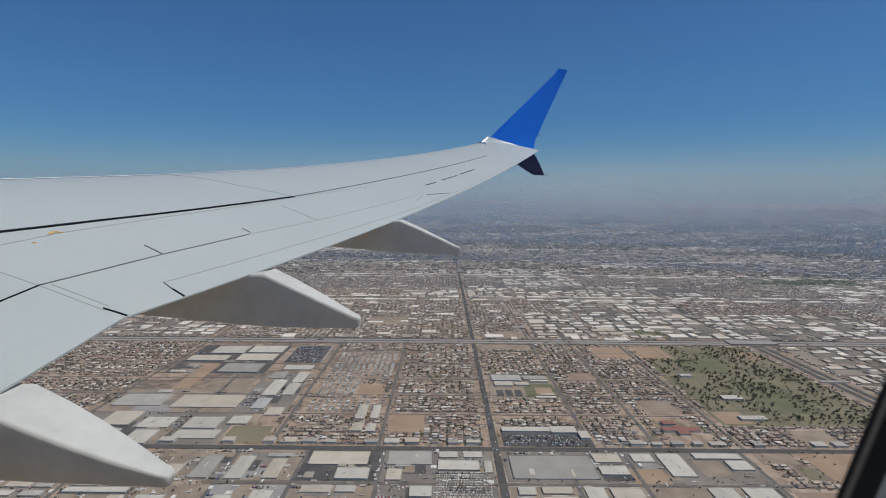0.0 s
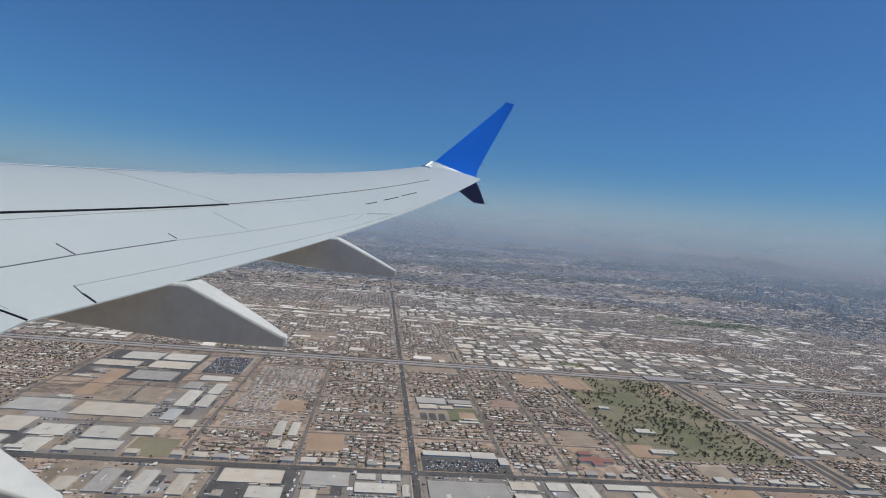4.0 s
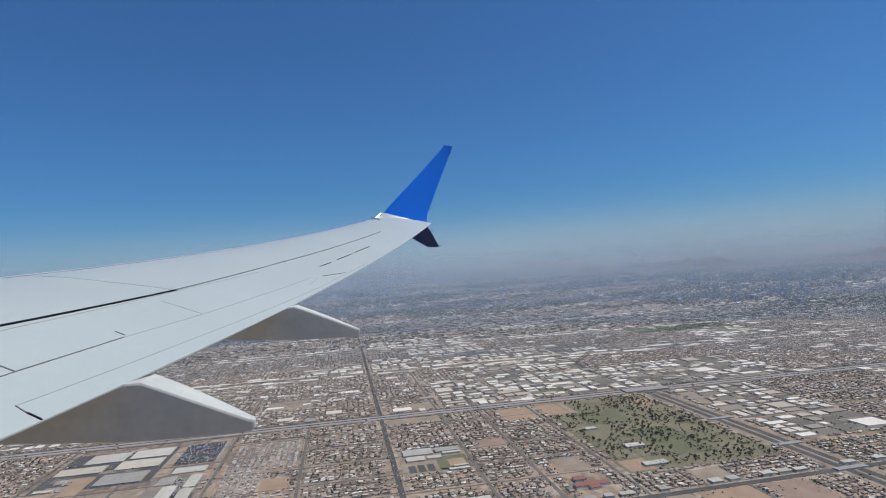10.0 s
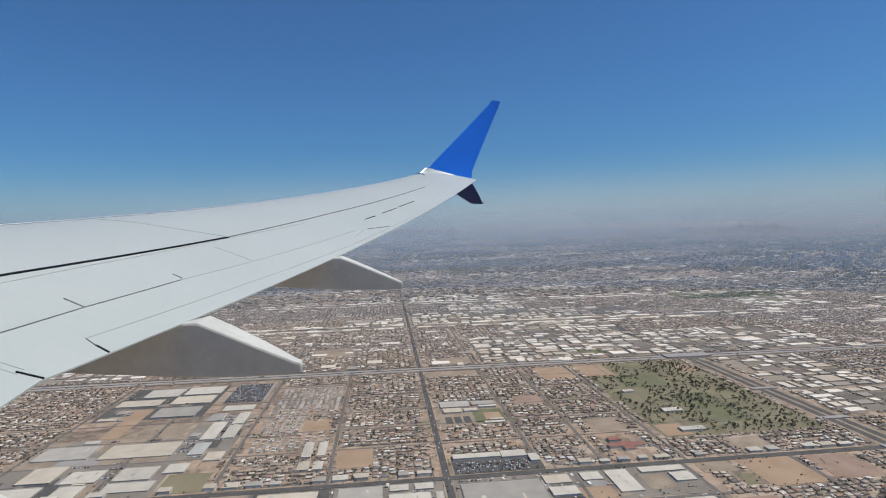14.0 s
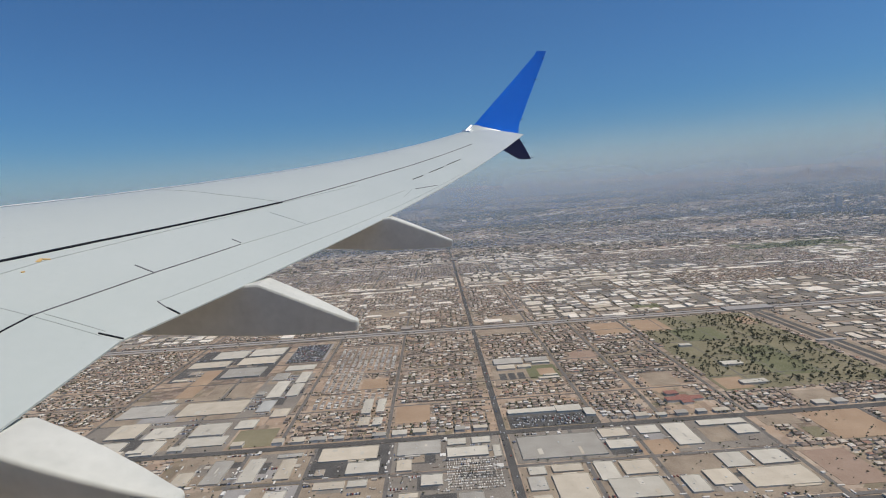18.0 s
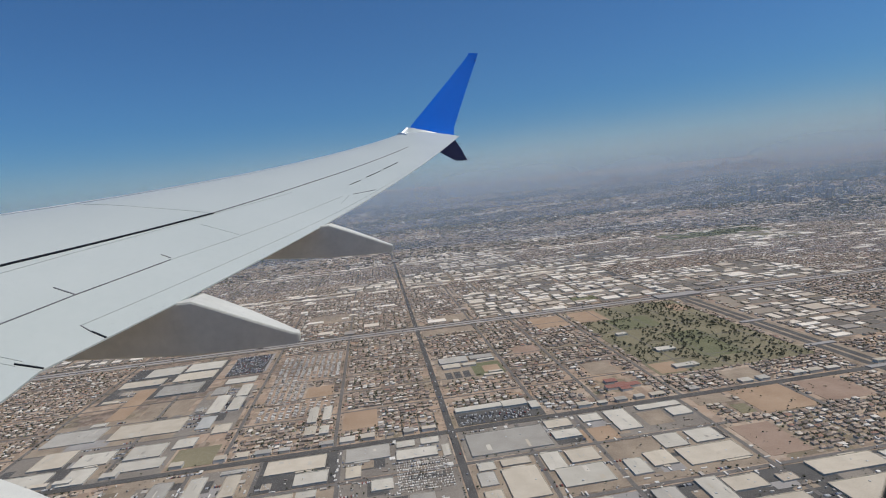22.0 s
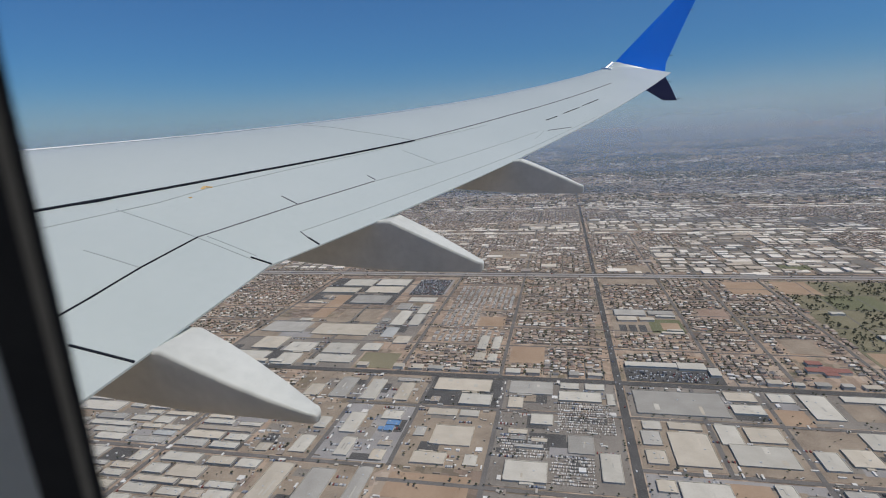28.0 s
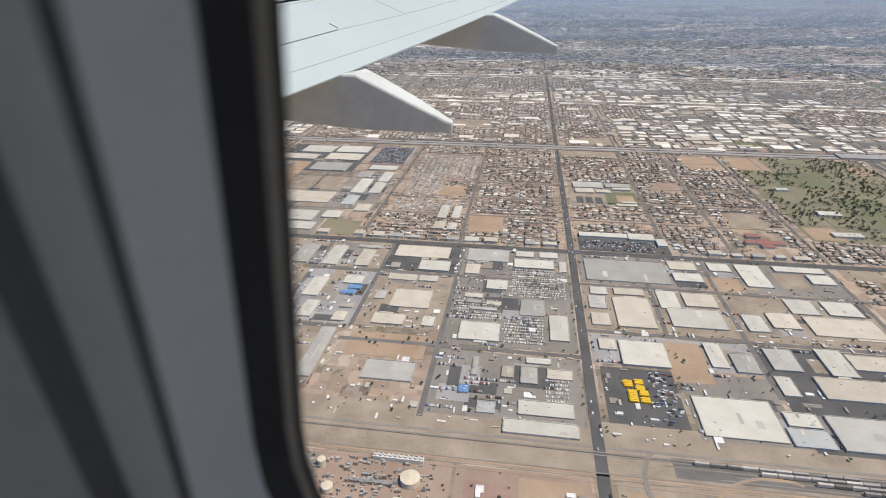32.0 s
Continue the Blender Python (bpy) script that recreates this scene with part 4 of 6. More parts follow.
def industry_far():
    rng = np.random.default_rng(21)
    rec, pads, trees = [], [], []
    for r in INDUSTRY_FAR:
        # blocks between streets, lots within each block
        nx, ny = max(1, round((r[1] - r[0]) / 95)), max(1, round((r[3] - r[2]) / 120))
        for i, j in [(i_, j_) for i_ in range(nx) for j_ in range(ny)]:
            bx0, bx1 = r[0] + (r[1] - r[0]) * i / nx + 3, r[0] + (r[1] - r[0]) * (i + 1) / nx - 3
            by0, by1 = r[2] + (r[3] - r[2]) * j / ny + 3, r[2] + (r[3] - r[2]) * (j + 1) / ny - 3
            for (a, b, c, d) in parcels(rng, bx0, bx1, by0, by1, 24):
                if c < MAIN_Y + 5 and d > MAIN_Y - 5:
                    continue
                pads.append((a + 1, b - 1, c + 1, d - 1))
                g = noise.noise(Vector((a * 0.011, c * 0.007, 3.0)))
                trees += [(rng.uniform(a, b), rng.choice([c, d]) + rng.uniform(-1, 1)) for _ in range(5)]
                if rng.random() > 0.74 + 0.8 * g:
                    continue
                ix, iy = (b - a) * rng.uniform(.08, .26), (d - c) * rng.uniform(.06, .2)
                x0, x1, y0, y1 = a + ix, b - ix, c + iy, d - iy
                kind = rng.random()
                if kind < 0.30 and y1 - y0 > 22:
                    # two halls with a lane between them
                    m_ = y0 + (y1 - y0) * rng.uniform(.4, .6)
                    rec += [(x0, x1, y0, m_ - 2.2), (x0, x1 - rng.uniform(0, 4), m_ + 2.2, y1)]
                elif kind < 0.55:
                    # a hall with a lower wing
                    m_ = x0 + (x1 - x0) * rng.uniform(.5, .7)
                    rec += [(x0, m_, y0, y1), (m_, x1, y0, y0 + (y1 - y0) * rng.uniform(.35, .7))]
                else:
                    rec.append((x0, x1, y0, y1))
    t_ = np.array(trees)
    v, t = clump_arrays(rng, t_[:, 0], t_[:, 1], np.full(len(t_), 1.0), rng.uniform(0.8, 1.9, len(t_)), far=True)
    tagged(bulk("works_trees", v, tris=t, mats=[M_LEAF]), "small dark trees along the edges of works lots", "trees", kind="stuff")
    for name, lst, hh, mat, lab, cat in (("far_yards", pads, 0.14, M_FARPAD, "grey paved yards of distant warehouses", "yards"), ("far_warehouses", rec, 4.5, M_FARROOF, "distant warehouses with white and tan flat roofs", "warehouses")):
        p = np.array(lst)
        h = np.full(len(p), hh) if hh < 1 else rng.uniform(1.3, 2.4, len(p))
        v, q = box_arrays((p[:, 0] + p[:, 1]) / 2, (p[:, 2] + p[:, 3]) / 2, p[:, 1] - p[:, 0], p[:, 3] - p[:, 2], h)
        tagged(bulk(name, v, q, mats=[mat]), lab, cat, kind="stuff")
    # scattered large roofs along the arterials
    n = 3200
    x = rng.uniform(1000, 4300, n)
    y = rng.uniform(-1.1, 0.75, n) * x
    snap = rng.random(n) < 0.6
    lines = np.array([1421.0, 1857.0, 2290.0, 2720.0, 3300.0])
    x = np.where(snap, lines[rng.integers(0, 5, n)] + rng.choice([-1, 1], n) * 22, x)
    k = np.abs(y - MAIN_Y) > 30
    x, y = x[k], y[k]
    v, q = box_arrays(x, y, rng.uniform(7, 24, len(x)), rng.uniform(10, 44, len(x)), rng.uniform(1.4, 3.0, len(x)))
    tagged(bulk("far_shops", lifted(v), q, mats=[M_FARROOF]), "distant shops and schools with pale flat roofs", "buildings", kind="stuff")


industry_far()


def far_green():
    rng = np.random.default_rng(77)
    n = 210000
    x = rng.uniform(1250, 4600, n)
    y = rng.uniform(-1.15, 0.85, n) * x
    g = np.array([noise.noise(Vector((a * 0.0034, b * 0.0013, 2.0))) + 0.4 * noise.noise(Vector((a * 0.011, b * 0.006, 5.0))) for a, b in zip(x, y)])
    k = (rng.random(n) < 0.46 + 3.6 * np.clip(g, -0.09, 0.2)) & (np.hypot(x, y) < 4650)
    x, y = x[k], y[k]
    k = rng.random(len(x)) < np.clip((np.hypot(x, y) - 1250) / 900, 0, 1)
    for r_ in INDUSTRY_FAR:
        k &= ~inside(x, y, r_)
    x, y = x[k], y[k]
    r = rng.uniform(0.5, 1.15, len(x)) * (1.6 + 3.4 * np.clip((np.hypot(x, y) - 1500) / 2200, 0, 1))
    v, t = clump_arrays(rng, x, y, r * 0.35, r * 1.1, far=True)
    tagged(bulk("far_woods", lifted(v), tris=t, mats=[M_WOODS]), "dark green belts of trees in the distance", "trees", kind="stuff")
    n = 5000
    x = rng.uniform(1900, 4500, n)
    y = rng.uniform(-1.1, 0.8, n) * x
    k = np.hypot(x, y) < 4600
    v, q = box_arrays(x[k], y[k], rng.uniform(4, 12, k.sum()), rng.uniform(6, 22, k.sum()), rng.uniform(3, 7, k.sum()))
    tagged(bulk("far_blocks", lifted(v), q, mats=[M_BLOCKS]), "tiny pale buildings in the hazy distance", "buildings", kind="stuff")


far_green()

for r in VACANT:
    slab("vacant_lot", r[0], r[1], r[2], r[3], r[4], 0.19, "bare tan vacant lot between buildings", "vacant lot")
for r in GREEN:
    slab("lawn", r[0], r[1], r[2], r[3], r[4], 0.2, r[5], "lawn")


# ---- the yards' cars, trucks and street trees ----
def yard_clutter():
    rng = np.random.default_rng(31)
    c = np.array(CARS)
    v, q = box_arrays(c[:, 0], c[:, 1], rng.uniform(2.1, 2.6, len(c)), np.full(len(c), 1.05), np.full(len(c), 0.85), 0.14)
    tagged(bulk("parked_cars", v, q, mats=[M_CARS]), "cars parked in rows in the warehouse yards", "cars", kind="stuff")
    n = 2200
    x, y = rng.uniform(275, 545, n), rng.uniform(-620, 520, n)
    k = np.abs(y - MAIN_Y) > 9
    for r in VACANT + GREEN + RES_NEAR:
        k &= ~inside(x, y, r)
    for a, b, c_, d in BUILT:
        k &= ~inside(x, y, (a - 2.5, b + 2.5, c_ - 2.5, d + 2.5))
    x, y = x[k], y[k]
    v, q = box_arrays(x, y, rng.choice([1.0, 1.4, 1.5, 2.6, 5.6], len(x)), rng.choice([1.0, 1.4, 1.5, 3.0, 5.4], len(x)), rng.uniform(0.5, 1.3, len(x)), 0.14)
    tagged(bulk("trailers", v, q, mats=[M_MOBILE]), "truck trailers and containers standing in yards", "trailers", kind="stuff")
    # trees along the streets
    xs, ys = [], []
    for yy in LOCAL_Y + (MAIN_Y,):
        off = 6.0 if yy == MAIN_Y else 4.0
        for x0 in np.arange(280 if yy == MAIN_Y else 556, 985, 4.0):
            for sd_ in (-1, 1):
                if rng.random() < 0.42:
                    xs.append(x0 + rng.uniform(-2, 2))
                    ys.append(yy + sd_ * off + rng.uniform(-.6, .6))
    for xx in (360.0, 398.0, 478.0, CROSS_X):
        for y0 in np.arange(-600, 500, 4.0):
            if rng.random() < 0.4 and abs(y0 - MAIN_Y) > 8:
                xs.append(xx + rng.choice([-1, 1]) * (7 if xx == CROSS_X else 4.6))
                ys.append(y0 + rng.uniform(-2, 2))
    xs, ys = np.array(xs), np.array(ys)
    m = 1500
    xs = np.concatenate([xs, rng.uniform(275, 545, m)])
    ys = np.concatenate([ys, rng.uniform(-620, 520, m)])
    ok = ~(np.abs(ys - MAIN_Y) < 5.5)
    for a, b, c_, d in BUILT:
        ok &= ~inside(xs, ys, (a - 1, b + 1, c_ - 1, d + 1))
    xs, ys = xs[ok], ys[ok]
    r = 0.45 + 0.95 * rng.random(len(xs)) ** 1.8
    v, t = clump_arrays(rng, xs, ys, r + 0.5, r)
    tagged(bulk("street_trees", v, tris=t, mats=[M_LEAF]), "dark green street trees along roads and yards", "trees", kind="stuff")
    # traffic
    n = 70
    x = rng.uniform(200, 1400, n)
    v, q = box_arrays(x, MAIN_Y + rng.choice([-2.5, -1.0, 1.0, 2.5], n), np.full(n, 2.4), np.full(n, 1.1), np.full(n, 0.8), 0.32)
    tagged(bulk("road_cars", v, q, mats=[M_CARS]), "cars on the main road", "cars", kind="stuff")
    n = 120
    y = rng.uniform(-2200, 900, n)
    v, q = box_arrays(FREEWAY_X + rng.choice([-8, -6, -4, 4, 6, 8], n), y, np.full(n, 1.2), np.where(rng.random(n) < .2, 8.0, 2.6), np.full(n, 1.0), 0.36)
    tagged(bulk("freeway_cars", v, q, mats=[M_CARS]), "cars and lorries on the freeway", "cars", kind="stuff")


yard_clutter()


def trailer_lots():
    rng = np.random.default_rng(61)
    xs, ys = [], []
    for x0, x1, y0, y1 in ((446, 498, -44, 4), (404, 436, 12, 50), (372, 410, -24, 8), (306, 334, -40, -24)):
        for x in np.arange(x0, x1, 4.3):
            for y in np.arange(y0, y1, 0.95):
                if rng.random() < 0.7:
                    xs.append(x + rng.uniform(-.3, .3))
                    ys.append(y)
    n = len(xs)
    v, q = box_arrays(np.array(xs), np.array(ys), rng.uniform(1.5, 2.4, n), np.full(n, 0.6), rng.uniform(.5, 0.9, n), 0.19)
    tagged(bulk("stored_trailers", v, q, mats=[M_MOBILE]), "rows of stored trailers and vehicles on dirt lots", "trailers", kind="stuff")


trailer_lots()


# ---- the park lawn with its trees ----
def lawn_tree(kind_seed):
    rng = np.random.default_rng(kind_seed)
    e = new("tree")
    bm = bmesh.new()
    bmesh.ops.create_cone(bm, cap_ends=True, segments=6, radius1=0.35, radius2=0.16, depth=2.2, matrix=Matrix.Translation((0, 0, 1.1)))
    for k in range(3):
        a = k * 2.1 + rng.uniform(0, 1)
        bmesh.ops.create_cone(bm, cap_ends=False, segments=5, radius1=0.13, radius2=0.05, depth=1.8, matrix=Matrix.Translation((math.cos(a) * .5, math.sin(a) * .5, 2.6)) @ Matrix.Rotation(0.6, 4, Vector((-math.sin(a), math.cos(a), 0))))
    part("trunk", bm, M_TRUNK, e)
    n = 26
    a, rr, z = rng.uniform(0, 6.28, n), rng.uniform(0.2, 1.9, n), rng.uniform(2.0, 4.6, n)
    rr *= np.sqrt(np.clip(1 - ((z - 3.1) / 1.9) ** 2, 0.1, 1))
    v, t = clump_arrays(rng, rr * np.cos(a), rr * np.sin(a), z, rng.uniform(0.45, 0.95, n))
    bulk("crown", v, tris=t, mats=[M_LEAF], parent=e)
    return tagged(e, "dark green broad-crowned tree on a park lawn", "tree", "trees on the park lawn")


def park():
    rng = np.random.default_rng(5)
    slab("park_lawn", PARK[0], PARK[1], PARK[2], PARK[3], M_GRASS, 0.2, "large dry green park lawn full of trees", "lawn")
    for (a, b, c, d) in ((650, 770, -460, -400), (810, 880, -430, -360)):
        slab("lawn_patch", a, b, c, d, M_LAWN, 0.24, "watered green patch in the park", "lawn")
    for (a, b, c, d) in ((880, 955, -372, -321), (618, 655, -355, -322), (880, 930, -515, -490)):
        slab("bare_patch", a, b, c, d, M_DIRT, 0.25, "bare tan corner of the park", "bare ground")
    for k in range(4):
        slab("park_path", PARK[0] + 2, PARK[1] - 2, -505 + k * 48, -503.4 + k * 48, M_STREET, 0.27, "narrow grey park drive", "path")
        slab("park_path", 660 + k * 75, 661.6 + k * 75, PARK[2] + 2, PARK[3] - 2, M_STREET, 0.29, "narrow grey park drive", "path")
    protos = [lawn_tree(70 + k) for k in range(5)]
    spots = [(rng.uniform(PARK[0] + 6, PARK[1] - 6), rng.uniform(PARK[2] + 5, PARK[3] - 5)) for _ in range(1250)]
    spots = [p for p in spots if noise.noise(Vector((p[0] * 0.018, p[1] * 0.018, 5.0))) > -0.30 and not (877 < p[0] < 958 and -375 < p[1]) and not (615 < p[0] < 658 and -358 < p[1])]
    for k, (x, y) in enumerate(spots[:240]):
        s_ = rng.uniform(0.55, 1.1)
        m = pose(x, y, 0.2, 0, 0, rng.uniform(0, 360)) @ Matrix.Scale(s_, 4)
        if k < 5:
            protos[k].matrix_basis = m
        else:
            ob = copy_thing(protos[k % 5], pose(x, y, 0.2, 0, 0, rng.uniform(0, 360)))
            ob.scale = (s_, s_, s_ * rng.uniform(0.85, 1.2))
    far = np.array(spots[240:])
    n = len(far)
    xs, ys = np.repeat(far[:, 0], 4) + rng.uniform(-1.4, 1.4, n * 4), np.repeat(far[:, 1], 4) + rng.uniform(-1.4, 1.4, n * 4)
    v, t = clump_arrays(rng, xs, ys, rng.uniform(1.0, 2.8, n * 4), rng.uniform(0.6, 1.2, n * 4))
    tagged(bulk("park_trees", v, tris=t, mats=[M_LEAF]), "dark trees scattered over the park lawn", "trees", kind="stuff")
    for x, y, w, d in ((700, -370, 14, 26), (790, -350, 10, 16), (632, -360, 12, 30)):
        warehouse(x - w / 2, x + w / 2, y - d / 2, y + d / 2, 3, M_WHITE, rng, "white-roofed building among the park trees")


park()


# ---- shops, schools, buses ----
def flat_building(name, rects, h, mat, label, category):
    """A building of several flat-roofed blocks on one ground plan."""
    e = new(name)
    cx, cy = (rects[0][0] + rects[0][1]) / 2, (rects[0][2] + rects[0][3]) / 2
    e.location = (cx, cy, 0)
    for k, r in enumerate(rects):
        hh = h + 0.13 * k
        v, q = box_arrays([(r[0] + r[1]) / 2 - cx], [(r[2] + r[3]) / 2 - cy], [r[1] - r[0]], [r[3] - r[2]], [hh])
        bulk("wall", v, q[1:], mats=[M_WALL], parent=e)
        v, q = box_arrays([(r[0] + r[1]) / 2 - cx], [(r[2] + r[3]) / 2 - cy], [r[1] - r[0] + .4], [r[3] - r[2] + .4], [0.35], hh - .05)
        bulk("roof", v, q, mats=[mat], parent=e)
    return tagged(e, label, category)


def shops():
    rng = np.random.default_rng(6)
    slab("mall_parking", 556, 598, -158, -64, M_ASPH, 0.24, "dark asphalt parking lot in front of a mall", "parking lot")
    flat_building("mall", [(589, 600, -118, -66), (586, 602, -146, -119), (572, 590, -157, -147)], 2.3, M_WHITE, "long white flat-roofed strip mall", "mall")
    n = 170
    c = np.stack([rng.choice(np.arange(559, 584, 4.2), n), rng.choice(np.arange(-144, -67, 1.5), n)], -1)
    c = np.unique(c, axis=0)
    v, q = box_arrays(c[:, 0], c[:, 1], np.full(len(c), 2.4), np.full(len(c), 1.05), np.full(len(c), 0.8), 0.24)
    tagged(bulk("mall_cars", v, q, mats=[M_CARS]), "cars parked before the mall", "cars", kind="stuff")
    slab("school_ground", 690, 790, -150, -64, M_SAND, 0.17, "pale ground of a school campus", "ground")
    flat_building("school", [(762, 786, -110, -70), (766, 782, -146, -114)], 2.3, M_GREY, "grey-roofed school with several wings", "school")
    flat_building("school_hall", [(740, 756, -96, -72), (742, 752, -118, -100)], 2.4, M_CREAM, "cream-roofed school hall beside a field", "school")
    flat_building("classroom_block", [(694, 700, -146, -120), (704, 709, -146, -128)], 2.0, M_CREAM, "low cream-roofed classroom block", "school")
    flat_building("gymnasium", [(756, 762, -146, -122)], 2.8, M_WHITE, "white-roofed gymnasium beside a school field", "gymnasium")
    for y in (-76, -88, -100):
        slab("school_parking", 702, 728, y - 4.5, y + 4.5, M_ASPH, 0.23, "dark school parking lot", "parking lot")
    e = slab("ball_field", 712, 738, -146, -124, M_DIRT, 0.26, "tan infield of a ball field", "ball field")
    flat_building("brick_school", [(584, 606, -268, -256), (592, 602, -282, -242), (610, 620, -262, -248)], 2.6, M_BRICK, "red-roofed school with crossing wings", "school")
    for x, y, w, d, m, lab in ((641, 93, 44, 10, M_WHITE, "long white-roofed storage building"), (641, 77, 40, 9, M_WHITE, "long white-roofed storage building"), (597, 92, 22, 12, M_CREAM, "cream-roofed storage building in a yard"), (595, 77, 20, 10, M_WHITE, "white-roofed storage building in a yard")):
        warehouse(x - w / 2, x + w / 2, y - d / 2, y + d / 2, 3.2, m, rng, lab)
    # flat roofs along the cross street
    for y in np.arange(-600, 420, 21):
        if abs(y - MAIN_Y) < 18 or (-165 < y < -60):
            continue
        for sd_ in (1,):
            if rng.random() < 0.7:
                w, d = rng.uniform(6, 11), rng.uniform(9, 17)
                x = CROSS_X + 8 + w / 2
                flat_building("shop", [(x - w / 2, x + w / 2, y - d / 2, y + d / 2)], rng.uniform(2.4, 3.4), [M_WHITE, M_CREAM, M_GREY][rng.integers(0, 3)], "small flat-roofed shop beside the cross street", "shop")
    slab("works_parking", 846, 944, 188, 243, M_ASPH, 0.2, "dark asphalt parking lot full of vehicles", "parking lot")
    c = np.array([(x, y) for x in np.arange(850, 942, 5.0) for y in np.arange(191, 241, 1.6) if rng.random() < 0.5])
    v, q = box_arrays(c[:, 0], c[:, 1], np.full(len(c), 2.4), np.full(len(c), 1.05), np.full(len(c), 0.8), 0.2)
    tagged(bulk("lot_cars", v, q, mats=[M_CARS]), "cars parked in a large dark lot", "cars", kind="stuff")
    # bus yard
    slab("bus_yard", 291, 351, -114, -64, M_ASPH, 0.2, "dark asphalt yard full of yellow buses", "yard")
    e = new("bus")
    v, q = box_arrays([0.], [0.], [1.5], [5.6], [1.35], 0.35)
    bulk("body", v, q, mats=[M_YELLOW], parent=e)
    v, q = box_arrays([0.], [2.95], [1.4], [0.7], [0.8], 0.35)
    bulk("bonnet", v, q, mats=[M_YELLOW], parent=e)
    for wx, wy in ((-0.7, -1.8), (0.7, -1.8), (-0.7, 2.0), (0.7, 2.0)):
        v, q = box_arrays([wx], [wy], [0.18], [0.6], [0.5], 0.02)
        bulk("wheel", v, q, mats=[M_RUBBER], parent=e)
    e.location = (333, -80, 0.2)
    tagged(e, "yellow bus parked in a row", "bus", "buses in the yard")
    for k in range(1, 28):
        blk = k // 14
        if k not in (5, 6, 17, 24):
            copy_thing(e, pose(336 - (k % 14) * 1.75, -81 - blk * 7.6 - (1.6 if k % 14 > 6 else 0), 0.2))
    n = 60
    v, q = box_arrays(rng.uniform(294, 348, n), rng.uniform(-112, -97, n), np.full(n, 1.2), np.full(n, 2.4), np.full(n, 0.9), 0.2)
    tagged(bulk("yard_cars", v, q, mats=[M_CARS]), "cars parked in the bus yard", "cars", kind="stuff")


shops()


# ---- railway and the works beside it ----
def railway():
    rng = np.random.default_rng(9)
    e = new("rail_wagon")
    v, q = box_arrays([0.], [0.], [1.6], [8.2], [1.9], 0.5)
    bulk("body", v, q, mats=[surface("wagon_paint", (0.34, 0.30, 0.26), (0.42, 0.37, 0.33), rough=0.7, scale=0.4, each=True, spread=0.6)], parent=e)
    for by in (-2.9, 2.9):
        v, q = box_arrays([0.], [by], [1.2], [1.3], [0.5], 0.0)
        bulk("bogie", v, q, mats=[M_GAP], parent=e)
    e.location = (RAIL_X + 4.8, -130, 0.36)
    tagged(e, "pale freight wagon on a siding", "rail wagon", "wagons on the sidings")
    for tx, ya, yb in ((4.8, -420, -110), (1.6, -420, -140), (-1.6, -360, -170), (-4.8, -400, -190)):
        for y in np.arange(ya, yb, 8.8):
            if rng.random() < 0.8:
                copy_thing(e, pose(RAIL_X + tx, y, 0.36))


